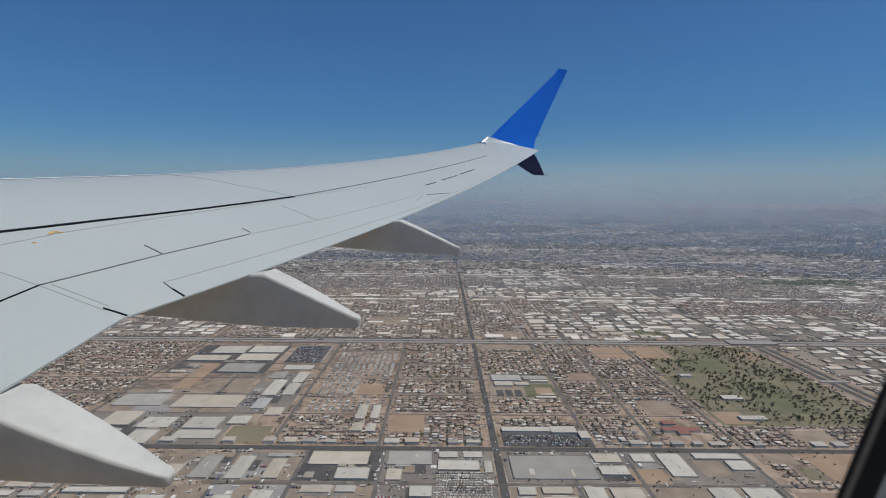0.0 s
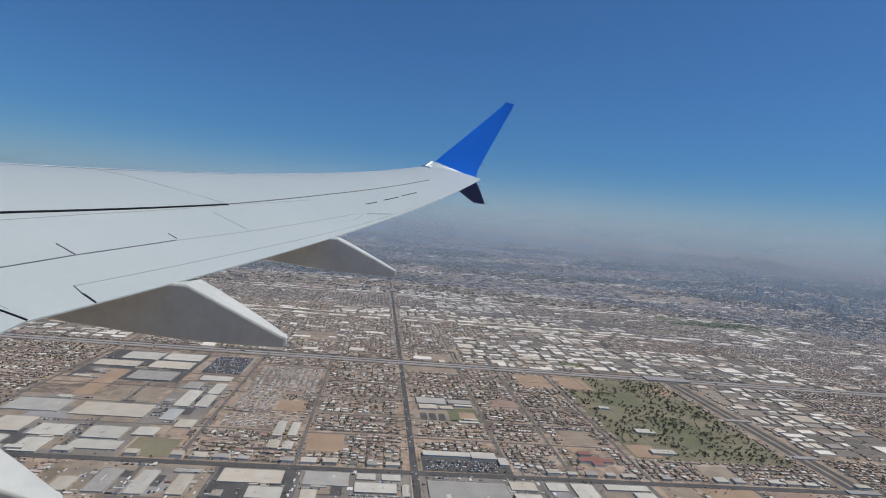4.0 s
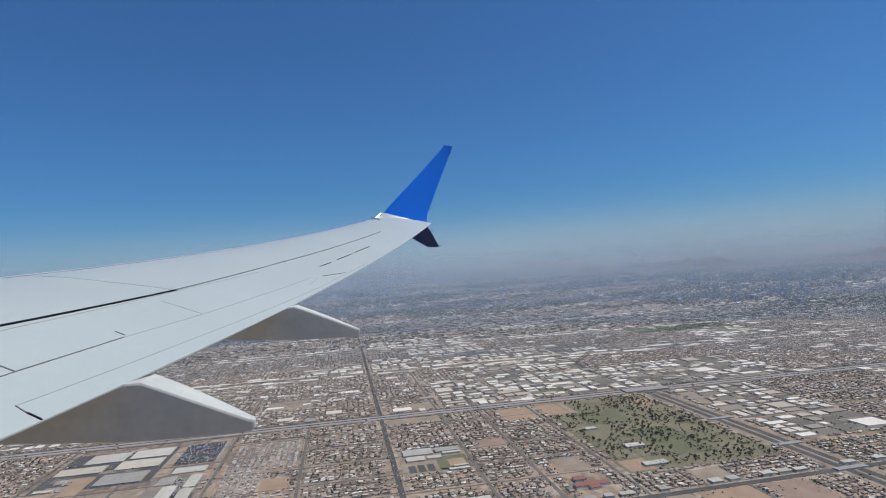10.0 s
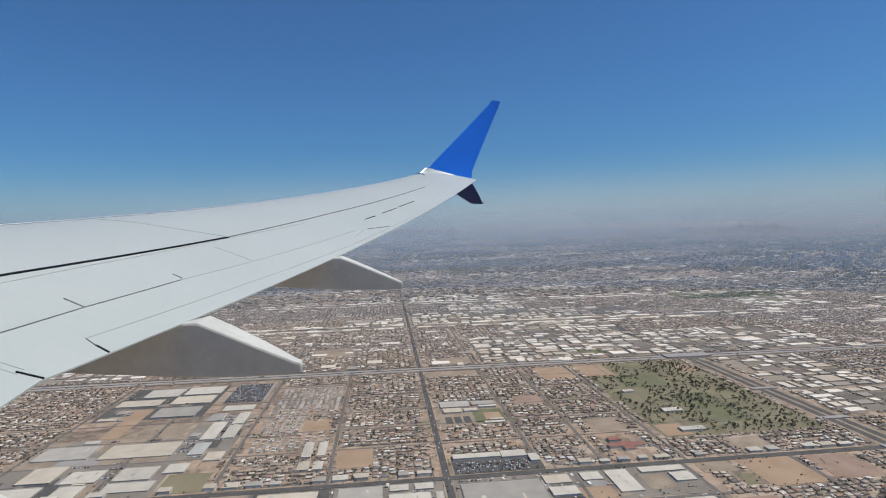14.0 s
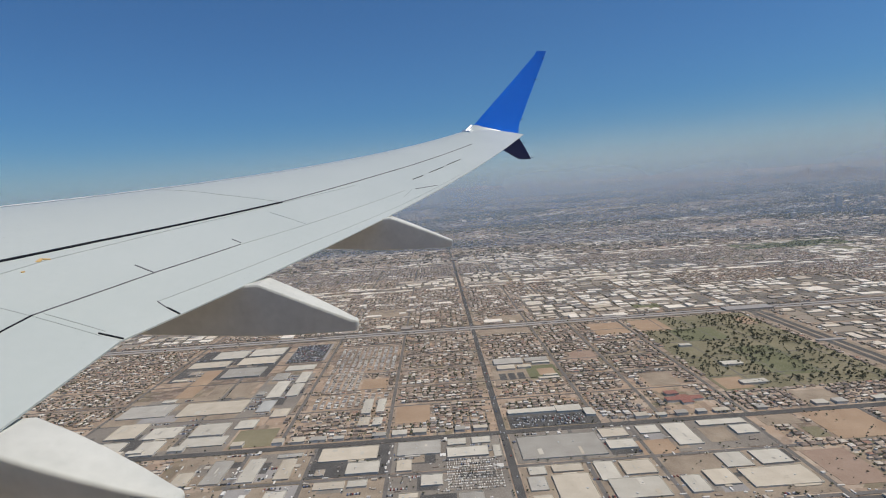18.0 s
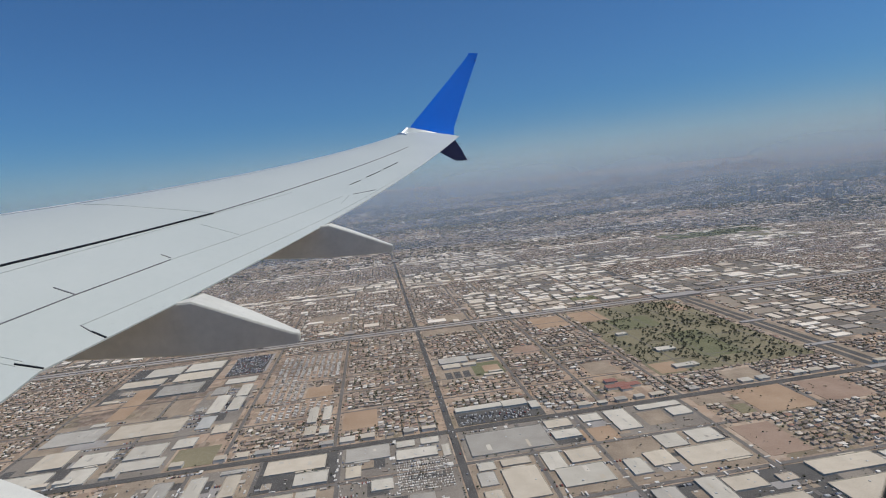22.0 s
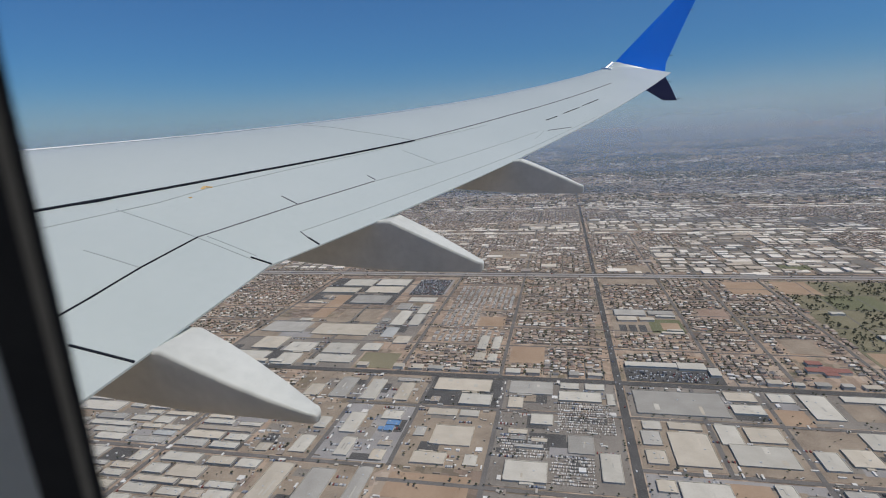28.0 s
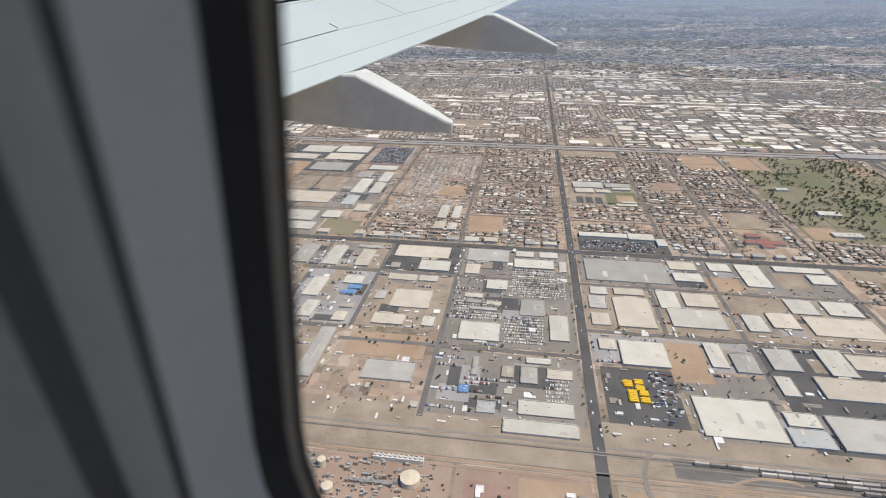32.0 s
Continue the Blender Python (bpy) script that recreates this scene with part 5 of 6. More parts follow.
def plant():
    rng = np.random.default_rng(14)
    slab("works_ground", 120, 243, 30, 330, M_TANR, 0.1, "reddish bare ground of a power plant", "ground")
    slab("works_ground", 120, 243, -48, 28, M_TANR, 0.12, "reddish bare ground beside the railway", "ground")
    slab("works_ground", 120, 243, -420, -62, M_SAND, 0.11, "sandy ground with worn tracks beside the railway", "ground")
    slab("red_pad", 188, 232, -4, 22, M_RED, 0.2, "dull red gravel pad", "pad")
    for x, y, r, h in ((226, 52, 5.5, 4), (207, 56, 6.2, 2.2), (214, 96, 3.2, 4), (194, 70, 3.0, 4), (231, 105, 2.4, 5)):
        e = new("storage_tank")
        e.location = (x, y, 0.1)
        bm = bmesh.new()
        bmesh.ops.create_cone(bm, cap_ends=False, segments=28, radius1=r, radius2=r, depth=h, matrix=Matrix.Translation((0, 0, h / 2)))
        part("shell", bm, M_TANK, e)
        bm = bmesh.new()
        bmesh.ops.create_cone(bm, cap_ends=True, segments=28, radius1=r + .08, radius2=r * .1, depth=r * .16, matrix=Matrix.Translation((0, 0, h + r * .08)))
        part("roof", bm, M_TANK, e)
        tagged(e, "round tan storage tank with a low cone roof", "storage tank", "tanks in the power plant")
    # cooling tower with a row of fans
    for x, y, n in ((241, 62, 10), (196, 88, 6)):
        e = new("cooling_tower")
        e.location = (x, y, 0.1)
        v, q = box_arrays([0.], [0.], [3.6], [n * 3.0], [3.0])
        bulk("casing", v, q, mats=[M_WALL], parent=e)
        for k in range(n):
            bm = bmesh.new()
            bmesh.ops.create_cone(bm, cap_ends=False, segments=14, radius1=1.25, radius2=1.1, depth=0.9, matrix=Matrix.Translation((0, (k - (n - 1) / 2) * 3.0, 3.45)))
            part("fan_stack", bm, M_UNIT, e)
        tagged(e, "long cooling tower with a row of fan stacks", "cooling tower")
    n = 520
    x, y = rng.uniform(190, 240, n), rng.uniform(40, 150, n)
    v, q = box_arrays(x, y, rng.uniform(.3, 1.5, n), rng.uniform(.3, 2.4, n), rng.uniform(.4, 2.6, n), 0.1)
    tagged(bulk("plant_machinery", v, q, mats=[M_RUST]), "pipes, boilers and sheds of a power plant", "machinery", kind="stuff")
    n = 130
    x, y = rng.uniform(150, 238, n), rng.uniform(-400, 20, n)
    k = np.abs(y - MAIN_Y) > 9
    v, q = box_arrays(x[k], y[k], rng.uniform(1.5, 7, k.sum()), rng.uniform(1.5, 5, k.sum()), rng.uniform(1, 2.4, k.sum()), 0.1)
    tagged(bulk("sheds", v, q, mats=[M_MOBILE]), "sheds and containers on bare ground", "sheds", kind="stuff")
    for x, y, w, d in ((216, -78, 8, 9), (205, -98, 22, 7), (214, -150, 12, 20), (222, -190, 20, 8), (214, -228, 26, 9)):
        warehouse(x - w / 2, x + w / 2, y - d / 2, y + d / 2, 3, M_WHITE, rng, "white-roofed shed beside the railway")


railway()
plant()


def dirt_track(cx, cy, r, a0, a1, w, mat, label):
    """A curved strip of worn ground."""
    vs, q = [], []
    n = 40
    for k in range(n + 1):
        a = radians(a0 + (a1 - a0) * k / n)
        wob = 1 + 0.04 * math.sin(k * 1.7)
        for g in (r - w / 2 * wob, r + w / 2 * wob):
            vs.append((cx + g * math.cos(a), cy + g * math.sin(a), 0.34))
    for k in range(n):
        q.append((2 * k, 2 * k + 1, 2 * k + 3, 2 * k + 2))
    for i in range(2 * n + 2):
        vs.append((vs[i][0], vs[i][1], 0.05))
    m = 2 * n + 2
    for k in range(n):
        q.append((2 * k, 2 * k + 2, 2 * k + 2 + m, 2 * k + m))
        q.append((2 * k + 3, 2 * k + 1, 2 * k + 1 + m, 2 * k + 3 + m))
    tagged(bulk("dirt_track", vs, q, mats=[mat]), label, "track", kind="structure")


dirt_track(FREEWAY_X - 62, -596, 60, 0, 90, 6.0, M_STREET, "curved freeway ramp at an interchange")
dirt_track(FREEWAY_X - 62, -504, 60, 270, 360, 6.0, M_STREET, "curved freeway ramp at an interchange")
dirt_track(FREEWAY_X + 62, -600, 64, 90, 180, 6.0, M_STREET, "curved freeway ramp at an interchange")
dirt_track(215, -150, 42, -20, 95, 2.2, M_DIRT, "curved tan dirt track beside the railway")
dirt_track(200, -128, 30, -60, 80, 3.0, M_YARD, "curved grey service track on bare ground")
dirt_track(150, -250, 90, -40, 60, 2.6, M_DIRT, "curved tan dirt track beside the railway")
dirt_track(245, -118, 40, 55, 110, 3.0, M_YARD, "railway spur curving off the main line")
dirt_track(190, -20, 34, 90, 200, 2.0, M_SAND, "curved sandy track on reddish ground")


def works_detail():
    """Bare plots, long sheds, pipe racks and stock piles on both sides of the railway."""
    rng = np.random.default_rng(52)
    for x0, x1, y0, y1, m, lab in ((175, 236, -118, -66, M_DIRT, "tan trampled plot beside the railway"), (180, 236, -210, -165, M_TANR, "pinkish bare plot with stock piles"), (176, 232, -300, -240, M_YARD, "grey gravel plot with parked trailers"),
                                  (196, 240, 108, 160, M_YARD, "grey gravel plot of a power plant"), (186, 238, -44, -8, M_DIRT, "tan bare plot beside the main road")):
        slab("plot", x0, x1, y0, y1, m, 0.16, lab, "plot")
    n = 260
    x, y = rng.uniform(165, 240, n), rng.uniform(-330, 160, n)
    k = (np.abs(y - MAIN_Y) > 8) & (rng.random(n) < 0.8)
    x, y = x[k], y[k]
    r = rng.uniform(0.4, 1.1, len(x))
    v, t = clump_arrays(rng, x, y, r * 0.7, r)
    tagged(bulk("scrub", v, tris=t, mats=[M_LEAF]), "dark desert scrub on bare ground", "scrub", kind="stuff")
    n = 150
    x, y = rng.uniform(178, 238, n), rng.uniform(-320, -62, n)
    row = rng.integers(0, 12, n)
    y = np.where(rng.random(n) < .6, -70 - row * 20.0 + rng.uniform(-1, 1, n), y)
    k = np.abs(y - MAIN_Y) > 8
    v, q = box_arrays(x[k], y[k], rng.choice([1.2, 1.5, 5.5], k.sum()), rng.choice([1.0, 1.3, 2.2], k.sum()), rng.uniform(.7, 1.6, k.sum()), 0.16)
    tagged(bulk("stored_goods", v, q, mats=[M_RUST]), "stacked goods and vehicles on bare plots", "clutter", kind="stuff")
    e = flat_building("tarp_hall", [(426, 434, 144, 152), (426, 431, 153, 157)], 2.2, M_TEAL, "hall with a faded blue metal roof", "hall")
    # pipe racks of the power plant
    for x, y, ln in ((200, 110, 30), (222, 75, 26), (212, 128, 22)):
        e = new("pipe_rack")
        e.location = (x, y, 0.16)
        for o in (-0.9, -0.3, 0.3, 0.9):
            bm = bmesh.new()
            bmesh.ops.create_cone(bm, cap_ends=True, segments=8, radius1=0.2, radius2=0.2, depth=ln, matrix=Matrix.Translation((o, 0, 2.2)) @ Matrix.Rotation(radians(90), 4, "X"))
            part("pipe", bm, M_RUST, e)
        for yy in np.linspace(-ln / 2 + 1, ln / 2 - 1, 6):
            v, q = box_arrays([0.], [yy], [2.4], [0.25], [2.0])
            bulk("bent", v, q, mats=[M_UNIT], parent=e)
        tagged(e, "rack of parallel steel pipes in a power plant", "pipe rack")


works_detail()


# ---- far distance: towers, hills, haze sheets ----
def downtown():
    rng = np.random.default_rng(17)
    for k in range(34):
        x, y = 2420 + rng.normal(0, 150), -2080 + rng.normal(0, 190)
        w, d, h = rng.uniform(12, 22), rng.uniform(12, 24), rng.uniform(10, 30) * (1.9 if k < 9 else 1)
        e = new("office_tower")
        e.location = (x, y, float(lift(x, y)))
        v, q = box_arrays([0.], [0.], [w], [d], [h])
        bulk("facade", v, q, mats=[M_TOWER], parent=e)
        m = int(h / 3.2)
        for j in range(m):
            v, q = box_arrays([0.], [0.], [w + .3], [d + .3], [1.3], 2 + j * 3.2)
            bulk("window_band", v, q[1:], mats=[M_TGLASS], parent=e)
        tagged(e, "distant office tower with dark window bands", "office tower", "towers of the distant centre")


def hills():
    rng = np.random.default_rng(23)
    for name, rad, lo, hi, a0, a1, seed in (("hills_near", 4300, 4, 105, -62, -20, 4.0), ("hills_far", 4800, 5, 40, -64, 62, 9.0)):
        na, nr = 260, 7
        vs = np.zeros((na, nr, 3))
        for i in range(na):
            a = radians(a0 + (a1 - a0) * i / (na - 1))
            h = 0.0
            for o in range(6):
                h += noise.noise(Vector((a * 5 * 2 ** o + seed, seed, 0.3))) / 1.7 ** o
            h = lo + (hi - lo) * min(max(0.45 + 0.5 * h, 0), 1)
            fade = min(1, (i + 1) / 25, (na - i) / 25)
            for j in range(nr):
                f = j / (nr - 1)
                r = rad - 200 * (1 - f) + 25 * noise.noise(Vector((a * 40, f * 3, seed)))
                vs[i, j] = (r * math.cos(a), r * math.sin(a), float(lift(r, 0.0)) - 1.0 + h * fade * f ** 1.7 * (1 + 0.25 * noise.noise(Vector((a * 60, f * 4, seed)))))
        idx = np.arange(na * nr).reshape(na, nr)
        q = np.stack([idx[:-1, :-1], idx[1:, :-1], idx[1:, 1:], idx[:-1, 1:]], -1).reshape(-1, 4)
        tagged(bulk(name, vs, q, mats=[M_ROCK]), "bare reddish desert hills along the skyline", "hills", kind="structure")


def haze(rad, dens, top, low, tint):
    """A tinted see-through sheet painted as haze, shaded as if it faced up; it thins out upwards."""
    m = bpy.data.materials.new("haze_tint")
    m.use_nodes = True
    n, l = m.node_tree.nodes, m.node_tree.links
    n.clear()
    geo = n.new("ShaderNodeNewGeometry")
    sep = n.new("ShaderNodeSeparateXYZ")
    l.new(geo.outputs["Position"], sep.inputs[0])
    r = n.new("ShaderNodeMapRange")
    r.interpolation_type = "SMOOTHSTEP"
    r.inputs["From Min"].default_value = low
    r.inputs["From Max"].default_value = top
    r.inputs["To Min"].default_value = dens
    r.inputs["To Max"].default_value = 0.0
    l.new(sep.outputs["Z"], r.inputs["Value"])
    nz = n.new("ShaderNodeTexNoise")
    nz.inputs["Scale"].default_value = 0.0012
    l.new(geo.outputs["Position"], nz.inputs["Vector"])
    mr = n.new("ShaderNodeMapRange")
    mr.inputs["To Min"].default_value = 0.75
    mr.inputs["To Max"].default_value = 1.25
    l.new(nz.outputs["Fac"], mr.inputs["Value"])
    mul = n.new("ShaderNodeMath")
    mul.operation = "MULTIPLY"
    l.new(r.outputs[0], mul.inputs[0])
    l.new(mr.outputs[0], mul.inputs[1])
    # thinner on the forward side
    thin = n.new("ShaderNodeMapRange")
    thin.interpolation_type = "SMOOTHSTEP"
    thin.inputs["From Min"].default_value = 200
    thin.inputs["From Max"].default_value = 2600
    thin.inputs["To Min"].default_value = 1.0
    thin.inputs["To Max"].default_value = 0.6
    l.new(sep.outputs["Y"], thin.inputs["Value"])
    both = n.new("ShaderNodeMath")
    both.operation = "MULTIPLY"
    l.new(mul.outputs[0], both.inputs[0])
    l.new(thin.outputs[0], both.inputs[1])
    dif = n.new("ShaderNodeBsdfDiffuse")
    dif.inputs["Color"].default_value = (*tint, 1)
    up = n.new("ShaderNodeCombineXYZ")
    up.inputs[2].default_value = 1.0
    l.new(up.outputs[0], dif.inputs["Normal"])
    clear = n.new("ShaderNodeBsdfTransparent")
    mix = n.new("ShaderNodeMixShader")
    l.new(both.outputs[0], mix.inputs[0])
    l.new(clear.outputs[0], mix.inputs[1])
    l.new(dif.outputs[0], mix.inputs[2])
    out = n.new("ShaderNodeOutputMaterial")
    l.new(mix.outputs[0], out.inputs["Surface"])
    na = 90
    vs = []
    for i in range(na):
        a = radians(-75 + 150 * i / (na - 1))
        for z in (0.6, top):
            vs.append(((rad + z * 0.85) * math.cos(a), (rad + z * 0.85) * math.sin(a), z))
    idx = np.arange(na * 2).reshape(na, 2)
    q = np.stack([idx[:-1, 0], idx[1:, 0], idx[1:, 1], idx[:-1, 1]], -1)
    tagged(bulk("haze_sheet", vs, q, mats=[m]), "see-through sheet tinted blue-grey as haze over the distant town", "haze", kind="structure")


downtown()
hills()
# sheets at growing distance, with the haze put into their colour
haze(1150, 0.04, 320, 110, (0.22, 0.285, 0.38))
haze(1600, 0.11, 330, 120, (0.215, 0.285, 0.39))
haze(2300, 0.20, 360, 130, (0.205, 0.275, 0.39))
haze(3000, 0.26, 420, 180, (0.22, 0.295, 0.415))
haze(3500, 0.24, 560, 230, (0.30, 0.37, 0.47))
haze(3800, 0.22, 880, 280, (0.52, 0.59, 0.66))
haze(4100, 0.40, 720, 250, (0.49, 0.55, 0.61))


# ---- the aeroplane ----
AC = Matrix(((0.9999, -0.0006, -0.0104, 0), (0.0, 0.9983, -0.0586, 0), (0.0104, 0.0586, 0.9982, 250.0), (0, 0, 0, 1)))


def y_te(x):
    return 2.03 if x < 3.7 else 2.03 - 0.381 * (x - 3.7)


def y_le(x):
    return -1.04 + 0.523 * (16.13 - x)


def z_te(x):
    return -1.42 + 0.09 * x + 0.0053 * x * x


def thick(q):
    return 0.55 * (0.2969 * math.sqrt(q) - 0.126 * q - 0.3516 * q * q + 0.2843 * q ** 3 - 0.1036 * q ** 4)


def wing_top(x, q, up=0.0):
    """A point of the wing's upper skin, x metres outboard, q of the chord behind the leading edge."""
    c = y_le(x) - y_te(x)
    inc = 0.012 + 0.0122 * (16.13 - x)
    return Vector((x, y_le(x) - c * q, z_te(x) + c * (inc * (1 - q) + 0.048 * q * (1 - q) + thick(q)) + up))


def wing_low(x, q):
    c = y_le(x) - y_te(x)
    inc = 0.012 + 0.0122 * (16.13 - x)
    return Vector((x, y_le(x) - c * q, z_te(x) + c * (inc * (1 - q) + 0.048 * q * (1 - q) - 0.85 * thick(q)) - 0.012))


def loft(bm, rings, closed=True, caps=True):
    vs = [[bm.verts.new(p) for p in ring] for ring in rings]
    n = len(vs[0])
    for a, b in zip(vs, vs[1:]):
        for k in range(n if closed else n - 1):
            bm.faces.new((a[k], a[(k + 1) % n], b[(k + 1) % n], b[k]))
    if caps and closed:
        bm.faces.new(vs[0])
        bm.faces.new(vs[-1][::-1])
    bmesh.ops.recalc_face_normals(bm, faces=bm.faces)
    return bm


def smooth(ob, deg=40):
    me = ob.data
    me.polygons.foreach_set("use_smooth", [True] * len(me.polygons))
    me.set_sharp_from_angle(angle=radians(deg))
    return ob


wing = new("airplane_wing")
wing.matrix_world = AC
tagged(wing, "long white swept airliner wing with a blue winglet", "airplane wing")


def wing_parts():
    qs = [0.5 * (1 - math.cos(math.pi * k / 26)) for k in range(27)]
    xs = [0.05 + (15.75 - 0.05) * k / 62 for k in range(63)] + [3.7]
    xs = sorted(xs)
    rings = []
    for x in xs:
        rings.append([wing_top(x, q) for q in qs] + [wing_low(x, q) for q in reversed(qs[1:])])
    smooth(part("skin", loft(bmesh.new(), rings), M_SKIN, wing), 50)
    # bright slat edge along the leading edge
    rings = []
    for x in xs:
        qv = 0.012 + 0.007 * (16 - x)
        ring = [wing_top(x, qv * g, 0.004) for g in (1.0, 0.8, 0.6, 0.42, 0.27, 0.14, 0.05, 0.015)] + [wing_top(x, 0) + Vector((0, 0.006, 0))] + [wing_low(x, q) + Vector((0, 0.002, -0.006)) for q in (0.003, 0.01, 0.03)]
        rings.append(ring)
    smooth(part("leading_edge", loft(bmesh.new(), rings, closed=False), M_LE, wing, "pale glossy leading edge"), 60)

    def strip(name, pts, width, mat, up=0.006, label=""):
        """A thin band that follows the skin through points (span, chord)."""
        fine = []
        for (xa, qa), (xb, qb) in zip(pts, pts[1:]):
            n = max(2, int(max(abs(xb - xa) / 0.25, abs(qb - qa) / 0.03)))
            fine += [(xa + (xb - xa) * k / n, qa + (qb - qa) * k / n) for k in range(n)]
        fine.append(pts[-1])
        up = 0.003 if mat is M_SEAM else up
        ps = [wing_top(x, min(q, 1.0), up) for x, q in fine]
        bm = bmesh.new()
        rows_ = []
        for k, p in enumerate(ps):
            t = (ps[min(k + 1, len(ps) - 1)] - ps[max(k - 1, 0)]).normalized()
            s = t.cross(Vector((0, 0, 1))).normalized() * width / 2
            rows_.append((p - s, p + s, p + s - Vector((0, 0, up + 0.01)), p - s - Vector((0, 0, up + 0.01))))
        loft(bm, rows_)
        return part(name, bm, mat, wing, label)

    strip("spoiler_gap", [(0.6, 0.59), (3.53, 0.595), (4.94, 0.597), (7.12, 0.618)], 0.046, M_GAP, label="dark gap ahead of the spoilers")
    strip("panel_line", [(7.12, 0.618), (9.39, 0.607), (11.5, 0.617), (13.55, 0.630)], 0.022, M_SEAM2)
    strip("panel_line", [(7.0, 0.15), (7.0, 0.405), (7.12, 0.618)], 0.012, M_SEAM)
    strip("panel_line", [(1.0, 0.67), (3.94, 0.664), (4.43, 0.641), (5.33, 0.630), (7.37, 0.630), (8.6, 0.65)], 0.010, M_SEAM)
    strip("spoiler_edge", [(0.8, 0.93), (2.67, 0.873), (3.09, 0.857), (3.70, 0.840)], 0.009, M_GAP)
    strip("spoiler_edge", [(3.70, 0.840), (4.64, 0.827), (5.59, 0.826)], 0.0085, M_SEAM2)
    strip("spoiler_edge", [(5.59, 0.826), (6.54, 0.842), (8.89, 0.873)], 0.008, M_SEAM)
    for a, b, w_ in (((4.68, 0.77), (4.64, 0.826), 0.012), ((5.66, 0.785), (5.63, 0.819), 0.010), ((6.66, 0.68), (6.56, 0.838), 0.008),
                     ((3.67, 0.656), (3.69, 0.840), 0.006), ((3.04, 0.764), (3.09, 0.857), 0.009)):
        strip("panel_joint", [a, b], w_, M_SEAM if w_ < 0.0095 else M_SEAM2)
    strip("flap_line", [(4.25, 0.934), (5.94, 0.946), (8.1, 0.97), (10.65, 0.978)], 0.007, M_SEAM)
    strip("flap_joint", [(4.25, 0.934), (4.20, 0.97)], 0.007, M_SEAM2)
    strip("flap_joint", [(4.21, 0.965), (4.18, 0.999)], 0.016, M_GAP)
    strip("flap_joint", [(3.69, 0.840), (3.69, 0.965)], 0.006, M_SEAM)
    strip("flap_joint", [(3.75, 0.846), (3.75, 0.96)], 0.006, M_SEAM)
    strip("flap_joint", [(3.71, 0.958), (3.73, 0.999)], 0.016, M_GAP)
    strip("flap_joint", [(2.28, 0.93), (2.36, 0.999)], 0.016, M_GAP)
    for a, b in ((9.61, 10.0), (10.28, 10.93), (11.09, 11.83)):
        strip("aileron_slot", [(a, 0.8), (b, 0.804)], 0.015, M_GAP)
    strip("aileron_joint", [(9.0, 0.892), (8.75, 0.91), (8.53, 0.923)], 0.010, M_SEAM)
    strip("aileron_joint", [(9.1, 0.9), (9.6, 0.96)], 0.012, M_SEAM2)
    strip("hazard_mark", [(4.36, 0.642), (4.42, 0.630), (4.45, 0.642)], 0.03, M_MARK, label="small orange step marking")
    strip("hazard_mark", [(4.16, 0.672), (4.18, 0.672)], 0.02, M_MARK)

    # flap track fairings: wedge-shaped canoes that hang from the trailing edge
    for x, half, tip, taper, rnd in ((2.66, 0.185, (2.56, 1.20, -1.455), 0.72, True), (5.02, 0.185, (5.06, 0.70, -1.24), 0.66, False), (7.57, 0.185, (7.64, -0.25, -0.785), 0.66, False)):
        y0 = y_te(x)
        z0 = z_te(x)
        tipv = Vector(tip)
        rings = []
        for k in range(15):
            f = k / 14.0
            y = y0 + 1.9 + (tipv.y - y0 - 1.9) * f
            g = (y0 - y) / max(y0 - tipv.y, 1e-6)
            if y > y0:
                top = z0 - 0.03 + 0.02 * (y - y0)
                wdt = half * (0.75 + 0.25 * (1 - (y - y0) / 1.9))
                low = tipv.z - 0.095 + (0.03 if k else 0.3) * (y - y0)
            else:
                top = z0 + (tipv.z + 0.03 - z0) * g ** 1.08
                wdt = half * (1 - taper * g ** 1.9)
                low = tipv.z - 0.095 + (0.055 if rnd else 0.015) * g
            low = min(low, top - 0.08)
            hh = top - low
            cxx = x + (tipv.x - x) * max(g, 0)
            e = min(0.022, hh * 0.2)
            ring = [(-wdt, -e), (-wdt * .98, -e * .3), (-wdt * .94, 0), (wdt * .94, 0), (wdt * .98, -e * .3), (wdt, -e), (wdt * .55, -hh * .97), (wdt * .46, -hh), (-wdt * .46, -hh), (-wdt * .55, -hh * .97)]
            if rnd:
                ring = []
                for u, v in ((-1, -.20), (-.99, -.12), (-.965, -.055), (-.92, -.015), (-.86, 0)):
                    ring.append((u * wdt, v * min(hh, 0.13)))
                ring += [(-u, v) for u, v in reversed(ring)]
                low_ = [(wdt * .60, -hh * .80), (wdt * .50, -hh * .94), (wdt * .36, -hh)]
                ring += low_ + [(-u, v) for u, v in reversed(low_)]
            rings.append([Vector((cxx + a, y, top + b)) for a, b in ring])
        ends = []
        for f, o in ((0.93, 0.018), (0.78, 0.033), (0.5, 0.044)):
            ends.append([Vector((tipv.x + (p.x - tipv.x) * f, p.y - o, tipv.z - 0.02 + (p.z - tipv.z + 0.02) * f)) for p in rings[-1]])
        smooth(part("flap_fairing", loft(bmesh.new(), rings + ends), M_SKIN2, wing, "pointed flap track fairing with a shaded grey flank"), 60 if rnd else 13)

    # winglet: a blended root, a tall blue blade and a dark lower fin
    def section(le, te, th, n=9):
        le, te = Vector(le), Vector(te)
        ax = te - le
        up = Vector((-0.95, 0.0, 0.3)).normalized()
        pts = []
        for k in range(n):
            q = 0.5 * (1 - math.cos(math.pi * k / (n - 1)))
            pts.append(le + ax * q + up * thick(q) * 1.0 * ax.length * th)
        for k in range(n - 2, 0, -1):
            q = 0.5 * (1 - math.cos(math.pi * k / (n - 1)))
